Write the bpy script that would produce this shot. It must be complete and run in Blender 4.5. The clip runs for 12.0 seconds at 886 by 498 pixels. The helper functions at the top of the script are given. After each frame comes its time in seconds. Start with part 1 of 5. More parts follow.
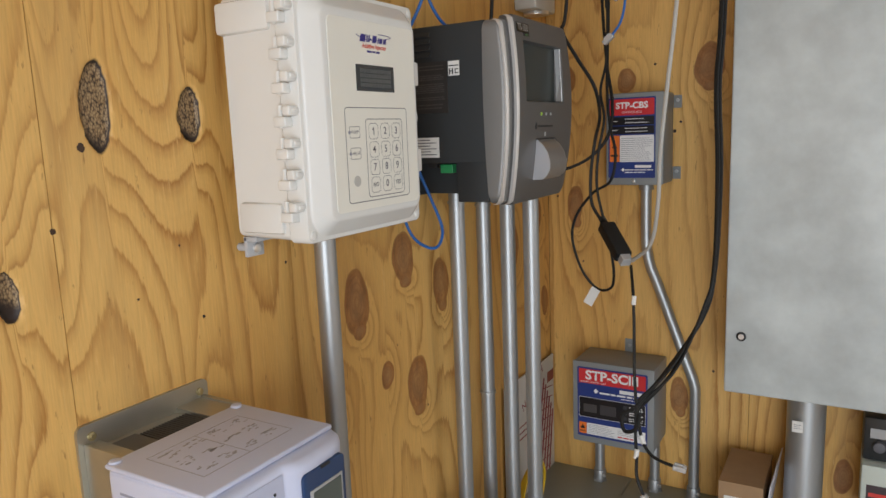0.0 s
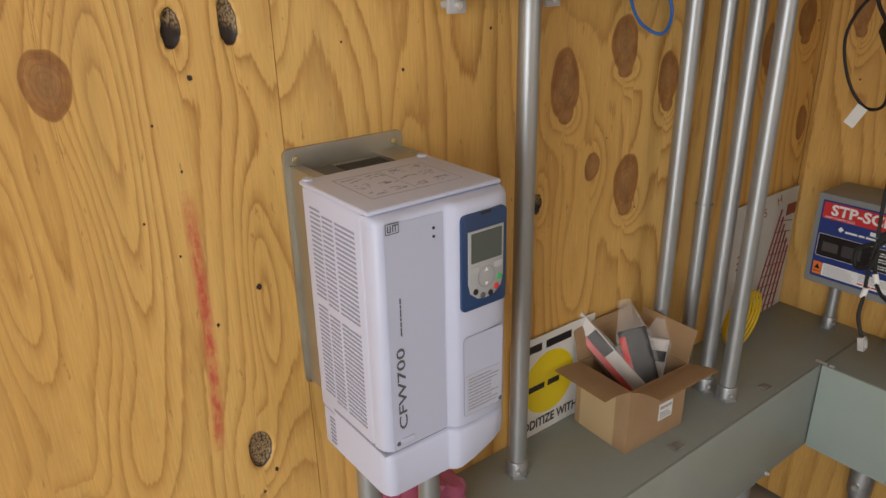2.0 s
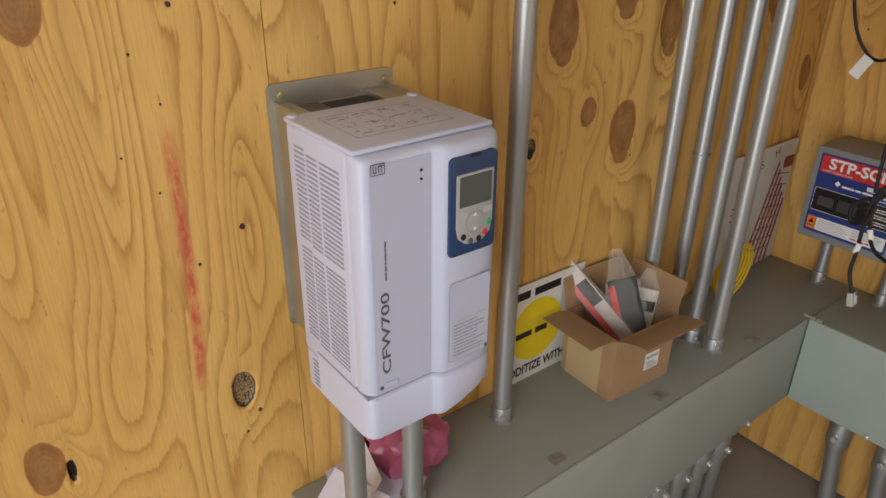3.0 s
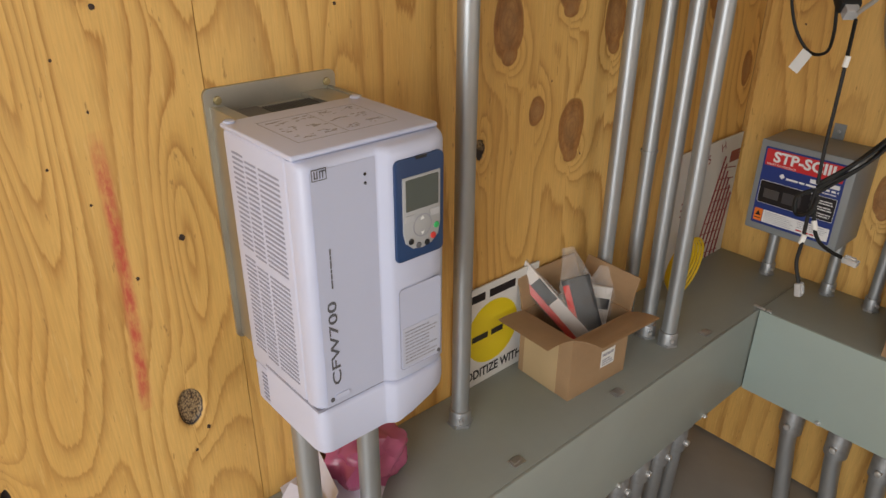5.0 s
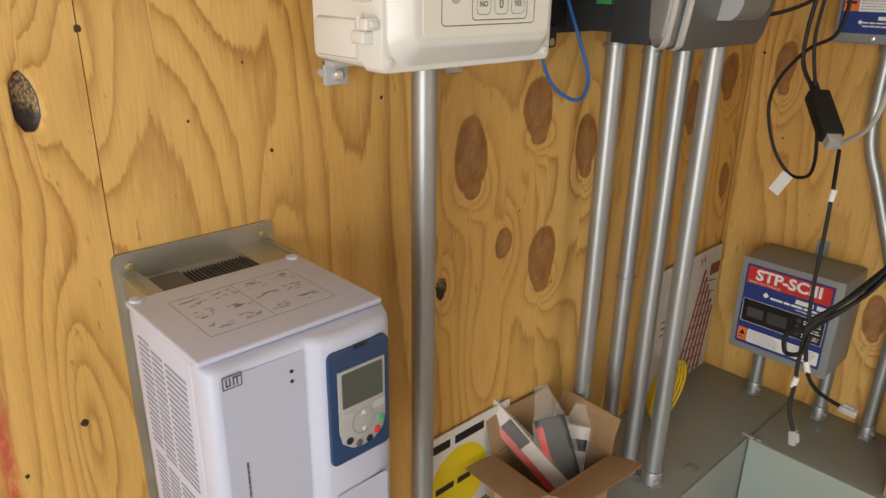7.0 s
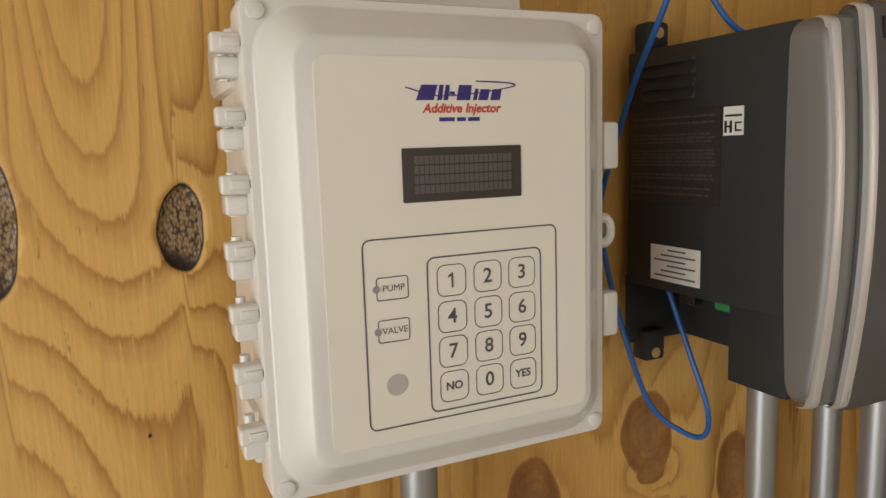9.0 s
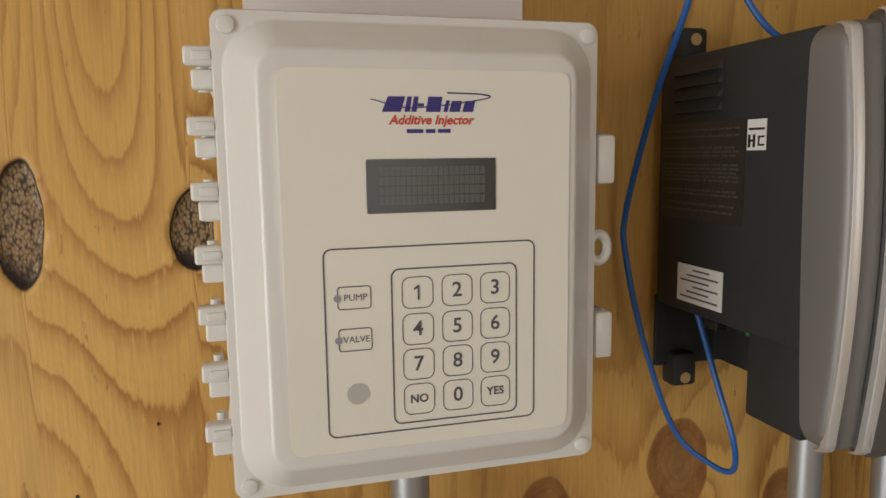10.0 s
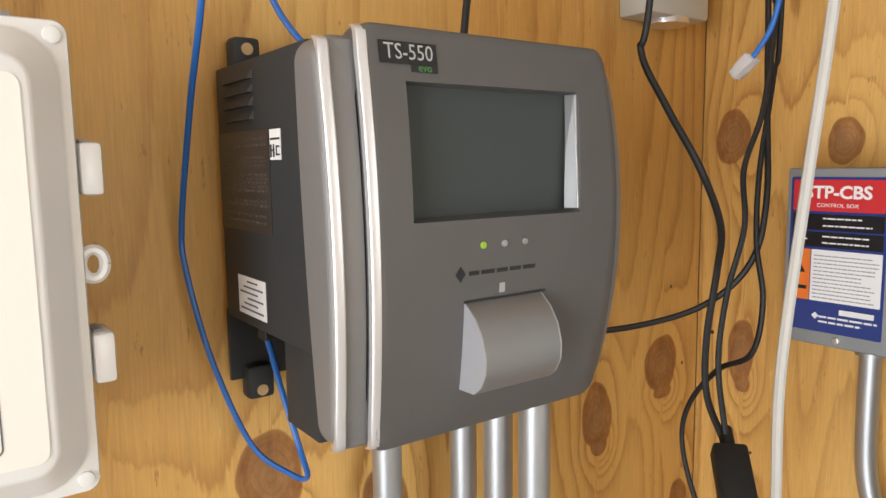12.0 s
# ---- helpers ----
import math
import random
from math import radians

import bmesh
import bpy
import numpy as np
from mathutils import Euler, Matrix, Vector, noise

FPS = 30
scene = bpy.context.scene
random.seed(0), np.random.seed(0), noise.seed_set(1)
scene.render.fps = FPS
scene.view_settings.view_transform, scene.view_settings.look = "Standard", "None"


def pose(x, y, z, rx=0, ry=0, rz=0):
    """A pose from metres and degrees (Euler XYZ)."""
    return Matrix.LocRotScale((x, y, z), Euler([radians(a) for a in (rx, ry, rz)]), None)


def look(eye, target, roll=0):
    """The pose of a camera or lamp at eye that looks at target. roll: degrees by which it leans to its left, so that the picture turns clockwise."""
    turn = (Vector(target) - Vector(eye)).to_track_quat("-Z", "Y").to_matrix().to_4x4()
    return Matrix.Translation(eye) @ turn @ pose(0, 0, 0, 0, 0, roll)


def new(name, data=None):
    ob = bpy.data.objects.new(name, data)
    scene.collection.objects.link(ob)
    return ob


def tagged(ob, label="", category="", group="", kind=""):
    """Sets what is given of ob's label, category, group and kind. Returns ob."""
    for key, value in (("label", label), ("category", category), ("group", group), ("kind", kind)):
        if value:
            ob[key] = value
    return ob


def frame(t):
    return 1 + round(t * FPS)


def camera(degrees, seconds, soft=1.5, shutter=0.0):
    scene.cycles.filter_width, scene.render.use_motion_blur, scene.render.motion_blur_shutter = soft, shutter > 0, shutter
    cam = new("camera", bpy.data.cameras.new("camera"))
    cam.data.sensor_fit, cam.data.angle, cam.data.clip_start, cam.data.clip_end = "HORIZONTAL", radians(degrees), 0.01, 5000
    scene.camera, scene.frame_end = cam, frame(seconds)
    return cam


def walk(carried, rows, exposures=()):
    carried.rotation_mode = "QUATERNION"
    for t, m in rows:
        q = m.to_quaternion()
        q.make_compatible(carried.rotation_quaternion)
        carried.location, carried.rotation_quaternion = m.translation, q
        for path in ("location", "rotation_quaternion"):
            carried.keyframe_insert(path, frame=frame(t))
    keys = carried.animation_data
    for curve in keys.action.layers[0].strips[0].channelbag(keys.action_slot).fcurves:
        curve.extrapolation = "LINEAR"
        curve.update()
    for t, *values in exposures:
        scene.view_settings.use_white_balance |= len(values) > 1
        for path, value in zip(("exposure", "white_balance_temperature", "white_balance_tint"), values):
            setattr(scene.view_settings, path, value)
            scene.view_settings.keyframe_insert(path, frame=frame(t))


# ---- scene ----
cam = camera(64.4, 12.0)
PATH = [
    (0, (-0.022, 0.044, 1.566), (-1.032, 1.739, 1.24), -2.2),
    (0.5, (0.034, 0.117, 1.565), (-1.132, 1.692, 1.164), -2.4),
    (1, (0.051, 0.122, 1.541), (-1.328, 1.497, 1.083), -2.1),
    (1.5, (0.051, 0.097, 1.516), (-1.426, 1.31, 0.928), -1.6),
    (2, (0.051, 0.094, 1.485), (-1.422, 1.214, 0.726), -1.1),
    (2.5, (0.047, 0.106, 1.48), (-1.391, 1.193, 0.613), -0.0),
    (3, (0.041, 0.11, 1.476), (-1.37, 1.204, 0.575), 0.6),
    (3.5, (0.039, 0.115, 1.474), (-1.351, 1.239, 0.579), 0.8),
    (5.5, (0.035, 0.13, 1.47), (-1.298, 1.327, 0.581), 0.3),
    (6, (0.048, 0.136, 1.474), (-1.286, 1.342, 0.598), 0.4),
    (6.5, (0.035, 0.178, 1.488), (-1.324, 1.377, 0.641), 0.9),
    (7, (-0.046, 0.24, 1.529), (-1.405, 1.519, 0.81), 0.9),
    (7.5, (-0.094, 0.291, 1.569), (-1.451, 1.637, 0.98), -0.2),
    (7.7, (-0.102, 0.326, 1.575), (-1.476, 1.685, 1.062), -0.8),
    (9.3, (-0.166, 0.603, 1.653), (-2.013, 1.323, 1.387), -1.2),
    (9.5, (-0.165, 0.617, 1.651), (-2.028, 1.293, 1.384), -0.8),
    (10, (-0.136, 0.652, 1.65), (-2.05, 1.169, 1.386), -0.8),
    (10.5, (-0.123, 0.683, 1.658), (-2.021, 1.249, 1.383), 0.1),
    (11, (-0.097, 0.741, 1.658), (-1.876, 1.619, 1.405), 0.8),
    (11.5, (-0.087, 0.782, 1.648), (-1.745, 1.874, 1.411), 0.4),
    (12, (-0.083, 0.797, 1.646), (-1.697, 1.953, 1.406), -0.8),
]
walk(cam, [(t, look(eye, target, roll)) for t, eye, target, roll in PATH], exposures=[(0.0, -0.42, 6500, 10), (0.5, -0.36, 6650, 10), (1.0, -0.2, 6950, 10), (1.5, -0.46, 7050, 12), (2.0, -0.57, 7050, 12), (2.5, -0.54, 7050, 12), (5.5, -0.39, 7050, 12), (6.5, -0.31, 7150, 10), (7.0, -0.3, 7350, 10), (7.5, -0.18, 7500, 9), (9.5, -0.68, 7300, 11), (10.5, -0.68, 7050, 11), (11.0, -0.48, 6850, 12), (11.5, 0.17, 6850, 10), (12.0, 0.50, 6650, 11)])

# ---- daylight: an open doorway behind the camera ----
world = bpy.data.worlds.new("world")
scene.world = world
world.use_nodes = True
sky = world.node_tree.nodes.new("ShaderNodeTexSky")
sky.sky_type, sky.sun_disc = "NISHITA", False
sky.sun_elevation, sky.sun_rotation = radians(50), radians(60)
world.node_tree.links.new(sky.outputs[0], world.node_tree.nodes["Background"].inputs[0])
world.node_tree.nodes["Background"].inputs[1].default_value = 0.12


def area(name, m, sx, sy, power, color):
    data = bpy.data.lights.new(name, "AREA")
    data.shape, data.size, data.size_y, data.energy, data.color = "RECTANGLE", sx, sy, power, color
    ob = new(name, data)
    ob.matrix_world = m
    return ob


# sky light through the doorway, and an added fill lamp in an invented east opening
area("doorway_daylight", look((0.75, -1.52, 1.15), (-0.3, 1.2, 1.1)), 1.3, 1.9, 63, (0.88, 0.94, 1.0))
area("window_daylight", look((2.08, 1.0, 1.5), (-0.6, 1.0, 1.35)), 1.0, 0.9, 9.5, (0.92, 0.96, 1.0))


# ---- helpers for materials ----
def mat(name, color=(0.5, 0.5, 0.5), rough=0.5, metal=0.0, spec=0.5):
    m = bpy.data.materials.new(name)
    m.use_nodes = True
    b = m.node_tree.nodes["Principled BSDF"]
    b.inputs["Base Color"].default_value = (*color, 1)
    b.inputs["Roughness"].default_value = rough
    b.inputs["Metallic"].default_value = metal
    b.inputs["Specular IOR Level"].default_value = spec
    return m


def nd(m, kind, **props):
    n = m.node_tree.nodes.new("ShaderNode" + kind)
    for k, v in props.items():
        if k in n.inputs:
            n.inputs[k].default_value = v
    return n


def lk(m, a, b):
    m.node_tree.links.new(a, b)


def bsdf(m):
    return m.node_tree.nodes["Principled BSDF"]


def math_node(m, op, a, b=None, clamp=False):
    n = nd(m, "Math")
    n.operation, n.use_clamp = op, clamp
    for i, v in enumerate((a, b)):
        if v is None:
            continue
        if isinstance(v, (int, float)):
            n.inputs[i].default_value = v
        else:
            lk(m, v, n.inputs[i])
    return n.outputs[0]


def ramp(m, fac, stops):
    n = nd(m, "ValToRGB")
    e = n.color_ramp.elements
    while len(e) < len(stops):
        e.new(0.5)
    for el, (p, c) in zip(e, stops):
        el.position, el.color = p, (*c, 1) if len(c) == 3 else c
    lk(m, fac, n.inputs[0])
    return n.outputs[0]


def coords(m, scale=(1, 1, 1)):
    tc, mp = nd(m, "TexCoord"), nd(m, "Mapping")
    mp.inputs["Scale"].default_value = scale
    lk(m, tc.outputs["Object"], mp.inputs["Vector"])
    return mp.outputs[0]


def noise_tex(m, vec, scale, detail=4, rough=0.55, dist=0.0):
    n = nd(m, "TexNoise", Scale=scale, Detail=detail, Roughness=rough, Distortion=dist)
    lk(m, vec, n.inputs["Vector"])
    return n.outputs["Fac"]


def mix(m, fac, a, b, mode="MIX"):
    n = nd(m, "Mix")
    n.data_type, n.blend_type = "RGBA", mode
    if isinstance(fac, (int, float)):
        n.inputs[0].default_value = fac
    else:
        lk(m, fac, n.inputs[0])
    for i, v in ((6, a), (7, b)):
        if isinstance(v, tuple):
            n.inputs[i].default_value = (*v, 1)
        else:
            lk(m, v, n.inputs[i])
    return n.outputs[2]


def bump(m, height, strength, distance=0.002):
    n = nd(m, "Bump", Strength=strength, Distance=distance)
    lk(m, height, n.inputs["Height"])
    lk(m, n.outputs[0], bsdf(m).inputs["Normal"])


def worn(name, color, rough=0.45, metal=0.0, vary=0.12, scale=9.0, bumps=0.05, grain=220, rvary=0.15, stretch=(1, 1, 1)):
    """A plain finish with faint blotches, fine grain and uneven gloss."""
    m = mat(name, color, rough, metal)
    v = coords(m, stretch)
    big, fine = noise_tex(m, v, scale, 5, 0.6), noise_tex(m, v, grain, 2)
    lo = tuple(c * (1 - vary) for c in color)
    hi = tuple(min(1, c * (1 + vary)) for c in color)
    lk(m, ramp(m, big, [(0.3, lo), (0.7, hi)]), bsdf(m).inputs["Base Color"])
    r = math_node(m, "MULTIPLY_ADD", big, rvary)
    r.node.inputs[2].default_value = rough - rvary / 2
    lk(m, r, bsdf(m).inputs["Roughness"])
    if bumps:
        bump(m, fine, bumps, 0.001)
    return m


WHITE_PLASTIC = worn("white_fibreglass", (0.75, 0.745, 0.72), 0.20, vary=0.02, bumps=0.03)
KEYPAD_FILM = worn("keypad_film", (0.82, 0.80, 0.725), 0.45, vary=0.015, bumps=0.02)
DRIVE_PLASTIC = worn("drive_plastic", (0.55, 0.58, 0.73), 0.38, vary=0.02, bumps=0.06, grain=900)
# body colour darkened for shading on the front flat; the service panel shares it
DRIVE_PANEL = worn("drive_panel", (0.50, 0.53, 0.675), 0.42, vary=0.02, bumps=0.06, grain=900)
GALV = worn("galvanised_steel", (0.44, 0.455, 0.465), 0.45, metal=0.8, vary=0.18, scale=14, bumps=0.04, grain=160, stretch=(1, 1, 0.12))
CAST = worn("cast_zinc", (0.42, 0.43, 0.44), 0.48, metal=0.8, vary=0.2, scale=40, bumps=0.2, grain=300)
ZINC = worn("zinc_sheet", (0.46, 0.44, 0.38), 0.36, metal=0.85, vary=0.1, scale=12, bumps=0.03)
GREY_PAINT = worn("grey_enamel", (0.30, 0.325, 0.295), 0.42, vary=0.06, scale=6, bumps=0.05, grain=500)
COVER_PAINT = worn("sea_green_enamel", (0.38, 0.455, 0.42), 0.42, vary=0.04, scale=5, bumps=0.04, grain=400)
PANEL_PAINT = worn("panel_enamel", (0.56, 0.605, 0.61), 0.36, vary=0.20, scale=7, bumps=0.04, grain=400, rvary=0.25)
BOX_PAINT = worn("control_box_enamel", (0.24, 0.255, 0.26), 0.45, vary=0.05, bumps=0.12, grain=600)
TS_DARK = worn("charcoal_powder_coat", (0.022, 0.025, 0.027), 0.62, vary=0.06, bumps=0.2, grain=900)
TS_SILVER = worn("pewter_plastic", (0.112, 0.107, 0.103), 0.46, metal=0.2, vary=0.04, bumps=0.08, grain=1400)
TS_SHELL = worn("light_pewter_plastic", (0.215, 0.210, 0.205), 0.42, metal=0.3, vary=0.03, bumps=0.08, grain=1400)
TRIM = worn("satin_silver_trim", (0.64, 0.63, 0.62), 0.38, metal=0.55, vary=0.02, bumps=0)
TS_BRIGHT = worn("silver_trim", (0.80, 0.79, 0.78), 0.30, metal=0.8, vary=0.02, bumps=0)
CARDBOARD = worn("cardboard", (0.36, 0.225, 0.12), 0.8, vary=0.08, scale=18, bumps=0.15, grain=300)
BLACK_RUBBER = worn("black_cable_jacket", (0.006, 0.006, 0.006), 0.6, vary=0.1, bumps=0.05)
BLACK = mat("black_print", (0.012, 0.012, 0.014), 0.5)
WHITE_PAPER = worn("white_paper", (0.78, 0.77, 0.74), 0.7, vary=0.02, bumps=0.05)


# ---- helpers for meshes ----
def part(name, bm, material, parent=None, label="", smooth=False):
    me = bpy.data.meshes.new(name)
    bm.normal_update()
    bm.to_mesh(me)
    bm.free()
    me.materials.append(material)
    ob = new(name, me)
    ob.parent = parent
    if smooth:
        me.shade_smooth()
        me.set_sharp_from_angle(angle=radians(35))
    if label:
        tagged(ob, label)
    return ob


def thing(name, label, category, m=None, group="", kind=""):
    ob = new(name)
    ob.empty_display_size = 0.05
    if m is not None:
        ob.matrix_world = m
    return tagged(ob, label, category, group, kind)


def on_a(y, z, w=0.0):
    """A frame on the west wall: x along the wall (north), y up, z out into the room."""
    return Matrix(((0, 0, 1, -0.69 + w), (1, 0, 0, y), (0, 1, 0, z), (0, 0, 0, 1)))


def on_b(x, z, w=0.0):
    """A frame on the north wall: x along the wall (east), y up, z out into the room."""
    return Matrix(((1, 0, 0, x), (0, 0, -1, 1.69 - w), (0, 1, 0, z), (0, 0, 0, 1)))


def box(x0, x1, y0, y1, z0, z1, bevel=0.0, seg=2, bm=None):
    own = bmesh.new()
    bmesh.ops.create_cube(own, size=1)
    for v in own.verts:
        v.co = Vector(((x0 + x1) / 2 + v.co.x * (x1 - x0), (y0 + y1) / 2 + v.co.y * (y1 - y0), (z0 + z1) / 2 + v.co.z * (z1 - z0)))
    if bevel:
        bmesh.ops.bevel(own, geom=own.edges[:], offset=bevel, segments=seg, affect="EDGES", profile=0.5)
    if bm is None:
        return own
    join(bm, own)
    return bm


def join(bm, other, m=None):
    me = bpy.data.meshes.new("tmp")
    if m is not None:
        bmesh.ops.transform(other, matrix=m, verts=other.verts[:])
    other.to_mesh(me)
    other.free()
    bm.from_mesh(me)
    bpy.data.meshes.remove(me)
    return bm


def round_rect(w, h, r, n=6):
    pts = []
    for cx, cy, a0 in ((w / 2 - r, h / 2 - r, 0), (-w / 2 + r, h / 2 - r, 90), (-w / 2 + r, -h / 2 + r, 180), (w / 2 - r, -h / 2 + r, 270)):
        for i in range(n + 1):
            a = radians(a0 + 90 * i / n)
            pts.append((cx + r * math.cos(a), cy + r * math.sin(a)))
    return pts


def prism(pts, z0, z1, cx=0.0, cy=0.0, bevel=0.0, seg=2):
    """A closed outline in x and y, drawn out from z0 to z1; bevel rounds the front edge."""
    bm = bmesh.new()
    lo = [bm.verts.new((cx + x, cy + y, z0)) for x, y in pts]
    hi = [bm.verts.new((cx + x, cy + y, z1)) for x, y in pts]
    n = len(pts)
    bm.faces.new(lo[::-1])
    top = bm.faces.new(hi)
    for i in range(n):
        bm.faces.new((lo[i], lo[(i + 1) % n], hi[(i + 1) % n], hi[i]))
    bmesh.ops.recalc_face_normals(bm, faces=bm.faces[:])
    if bevel:
        bmesh.ops.bevel(bm, geom=list(top.edges), offset=bevel, segments=seg, affect="EDGES", profile=0.5)
    return bm


def loft(rings, cap=True):
    """Skins a list of equal-length closed rings of points."""
    bm = bmesh.new()
    vs = [[bm.verts.new(p) for p in r] for r in rings]
    n = len(vs[0])
    for a, b in zip(vs, vs[1:]):
        for i in range(n):
            bm.faces.new((a[i], a[(i + 1) % n], b[(i + 1) % n], b[i]))
    if cap:
        bm.faces.new(vs[0][::-1])
        bm.faces.new(vs[-1])
    bmesh.ops.recalc_face_normals(bm, faces=bm.faces[:])
    return bm


def glide(pts, steps=8):
    """A smooth line (Catmull-Rom) through the points."""
    p = [Vector(q) for q in pts]
    p = [2 * p[0] - p[1]] + p + [2 * p[-1] - p[-2]]
    out = []
    for i in range(1, len(p) - 2):
        a, b, c, d = p[i - 1:i + 3]
        for k in range(steps):
            t = k / steps
            out.append(0.5 * (2 * b + (c - a) * t + (2 * a - 5 * b + 4 * c - d) * t * t + (3 * b - a - 3 * c + d) * t ** 3))
    return out + [p[-2]]


def tube(pts, r, sides=10, smooth=8, bm=None):
    line = glide(pts, smooth) if smooth else [Vector(p) for p in pts]
    up = Vector((0.31, 0.52, 0.79))
    rings = []
    for i, p in enumerate(line):
        d = (line[min(i + 1, len(line) - 1)] - line[max(i - 1, 0)]).normalized()
        u = (up - d * up.dot(d)).normalized()
        up = u
        w = d.cross(u)
        rr = r[i * len(r) // len(line)] if isinstance(r, (list, tuple)) else r
        rings.append([p + rr * (math.cos(2 * math.pi * k / sides) * u + math.sin(2 * math.pi * k / sides) * w) for k in range(sides)])
    out = loft(rings)
    return out if bm is None else join(bm, out)


def disc(r, z0, z1, cx=0.0, cy=0.0, sides=24, bevel=0.0):
    return prism([(r * math.cos(2 * math.pi * k / sides), r * math.sin(2 * math.pi * k / sides)) for k in range(sides)], z0, z1, cx, cy, bevel)


def ring_line(w, h, r, t, z, cx, cy):
    """A printed outline: a thin rounded frame of width t."""
    bm = bmesh.new()
    a, b = round_rect(w, h, r), round_rect(w - 2 * t, h - 2 * t, max(r - t, 0.0002))
    va = [bm.verts.new((cx + x, cy + y, z)) for x, y in a]
    vb = [bm.verts.new((cx + x, cy + y, z)) for x, y in b]
    n = len(va)
    for i in range(n):
        bm.faces.new((va[i], va[(i + 1) % n], vb[(i + 1) % n], vb[i]))
    return bm


def lettering(text, size, x, y, z, material, parent, align="CENTER", squeeze=1.0, turn=0.0, bold=0.0, shear=0.0, name="lettering"):
    cu = bpy.data.curves.new(name, "FONT")
    cu.body, cu.size, cu.align_x, cu.align_y = text, size, align, "CENTER"
    cu.offset, cu.shear, cu.resolution_u = bold, shear, 3
    tmp = new("tmp_text", cu)
    me = bpy.data.meshes.new_from_object(tmp)
    bpy.data.objects.remove(tmp)
    bpy.data.curves.remove(cu)
    me.name = name
    me.transform(Matrix.Translation((x, y, z)) @ Matrix.Rotation(turn, 4, "Z") @ Matrix.Diagonal((squeeze, 1, 1, 1)))
    me.materials.clear()
    me.materials.append(material)
    ob = new(name, me)
    ob.parent = parent
    return ob


def sticker(name, x0, x1, y0, y1, z, material, parent, r=0.0, label="", thick=0.0004):
    pts = round_rect(x1 - x0, y1 - y0, r, 3) if r else [((x1 - x0) / 2, (y1 - y0) / 2), (-(x1 - x0) / 2, (y1 - y0) / 2), (-(x1 - x0) / 2, -(y1 - y0) / 2), ((x1 - x0) / 2, -(y1 - y0) / 2)]
    return part(name, prism(pts, z, z + thick, (x0 + x1) / 2, (y0 + y1) / 2), material, parent, label)


def bars(name, x0, x1, ys, h, z, material, parent, seed=0, gap=0.0):
    """Lines of small print that cannot be read, as bars."""
    rnd = random.Random(seed)
    bm = bmesh.new()
    for y in ys:
        x = x0
        end = x1 - (x1 - x0) * rnd.choice((0, 0.05, 0.25, 0.1))
        while x < end:
            w = min(end - x, rnd.uniform(2.0, 6.0) * h)
            box(x, x + w, y - h / 2, y + h / 2, z, z + 0.0003, bm=bm)
            x += w + h * 0.7
    return part(name, bm, material, parent)

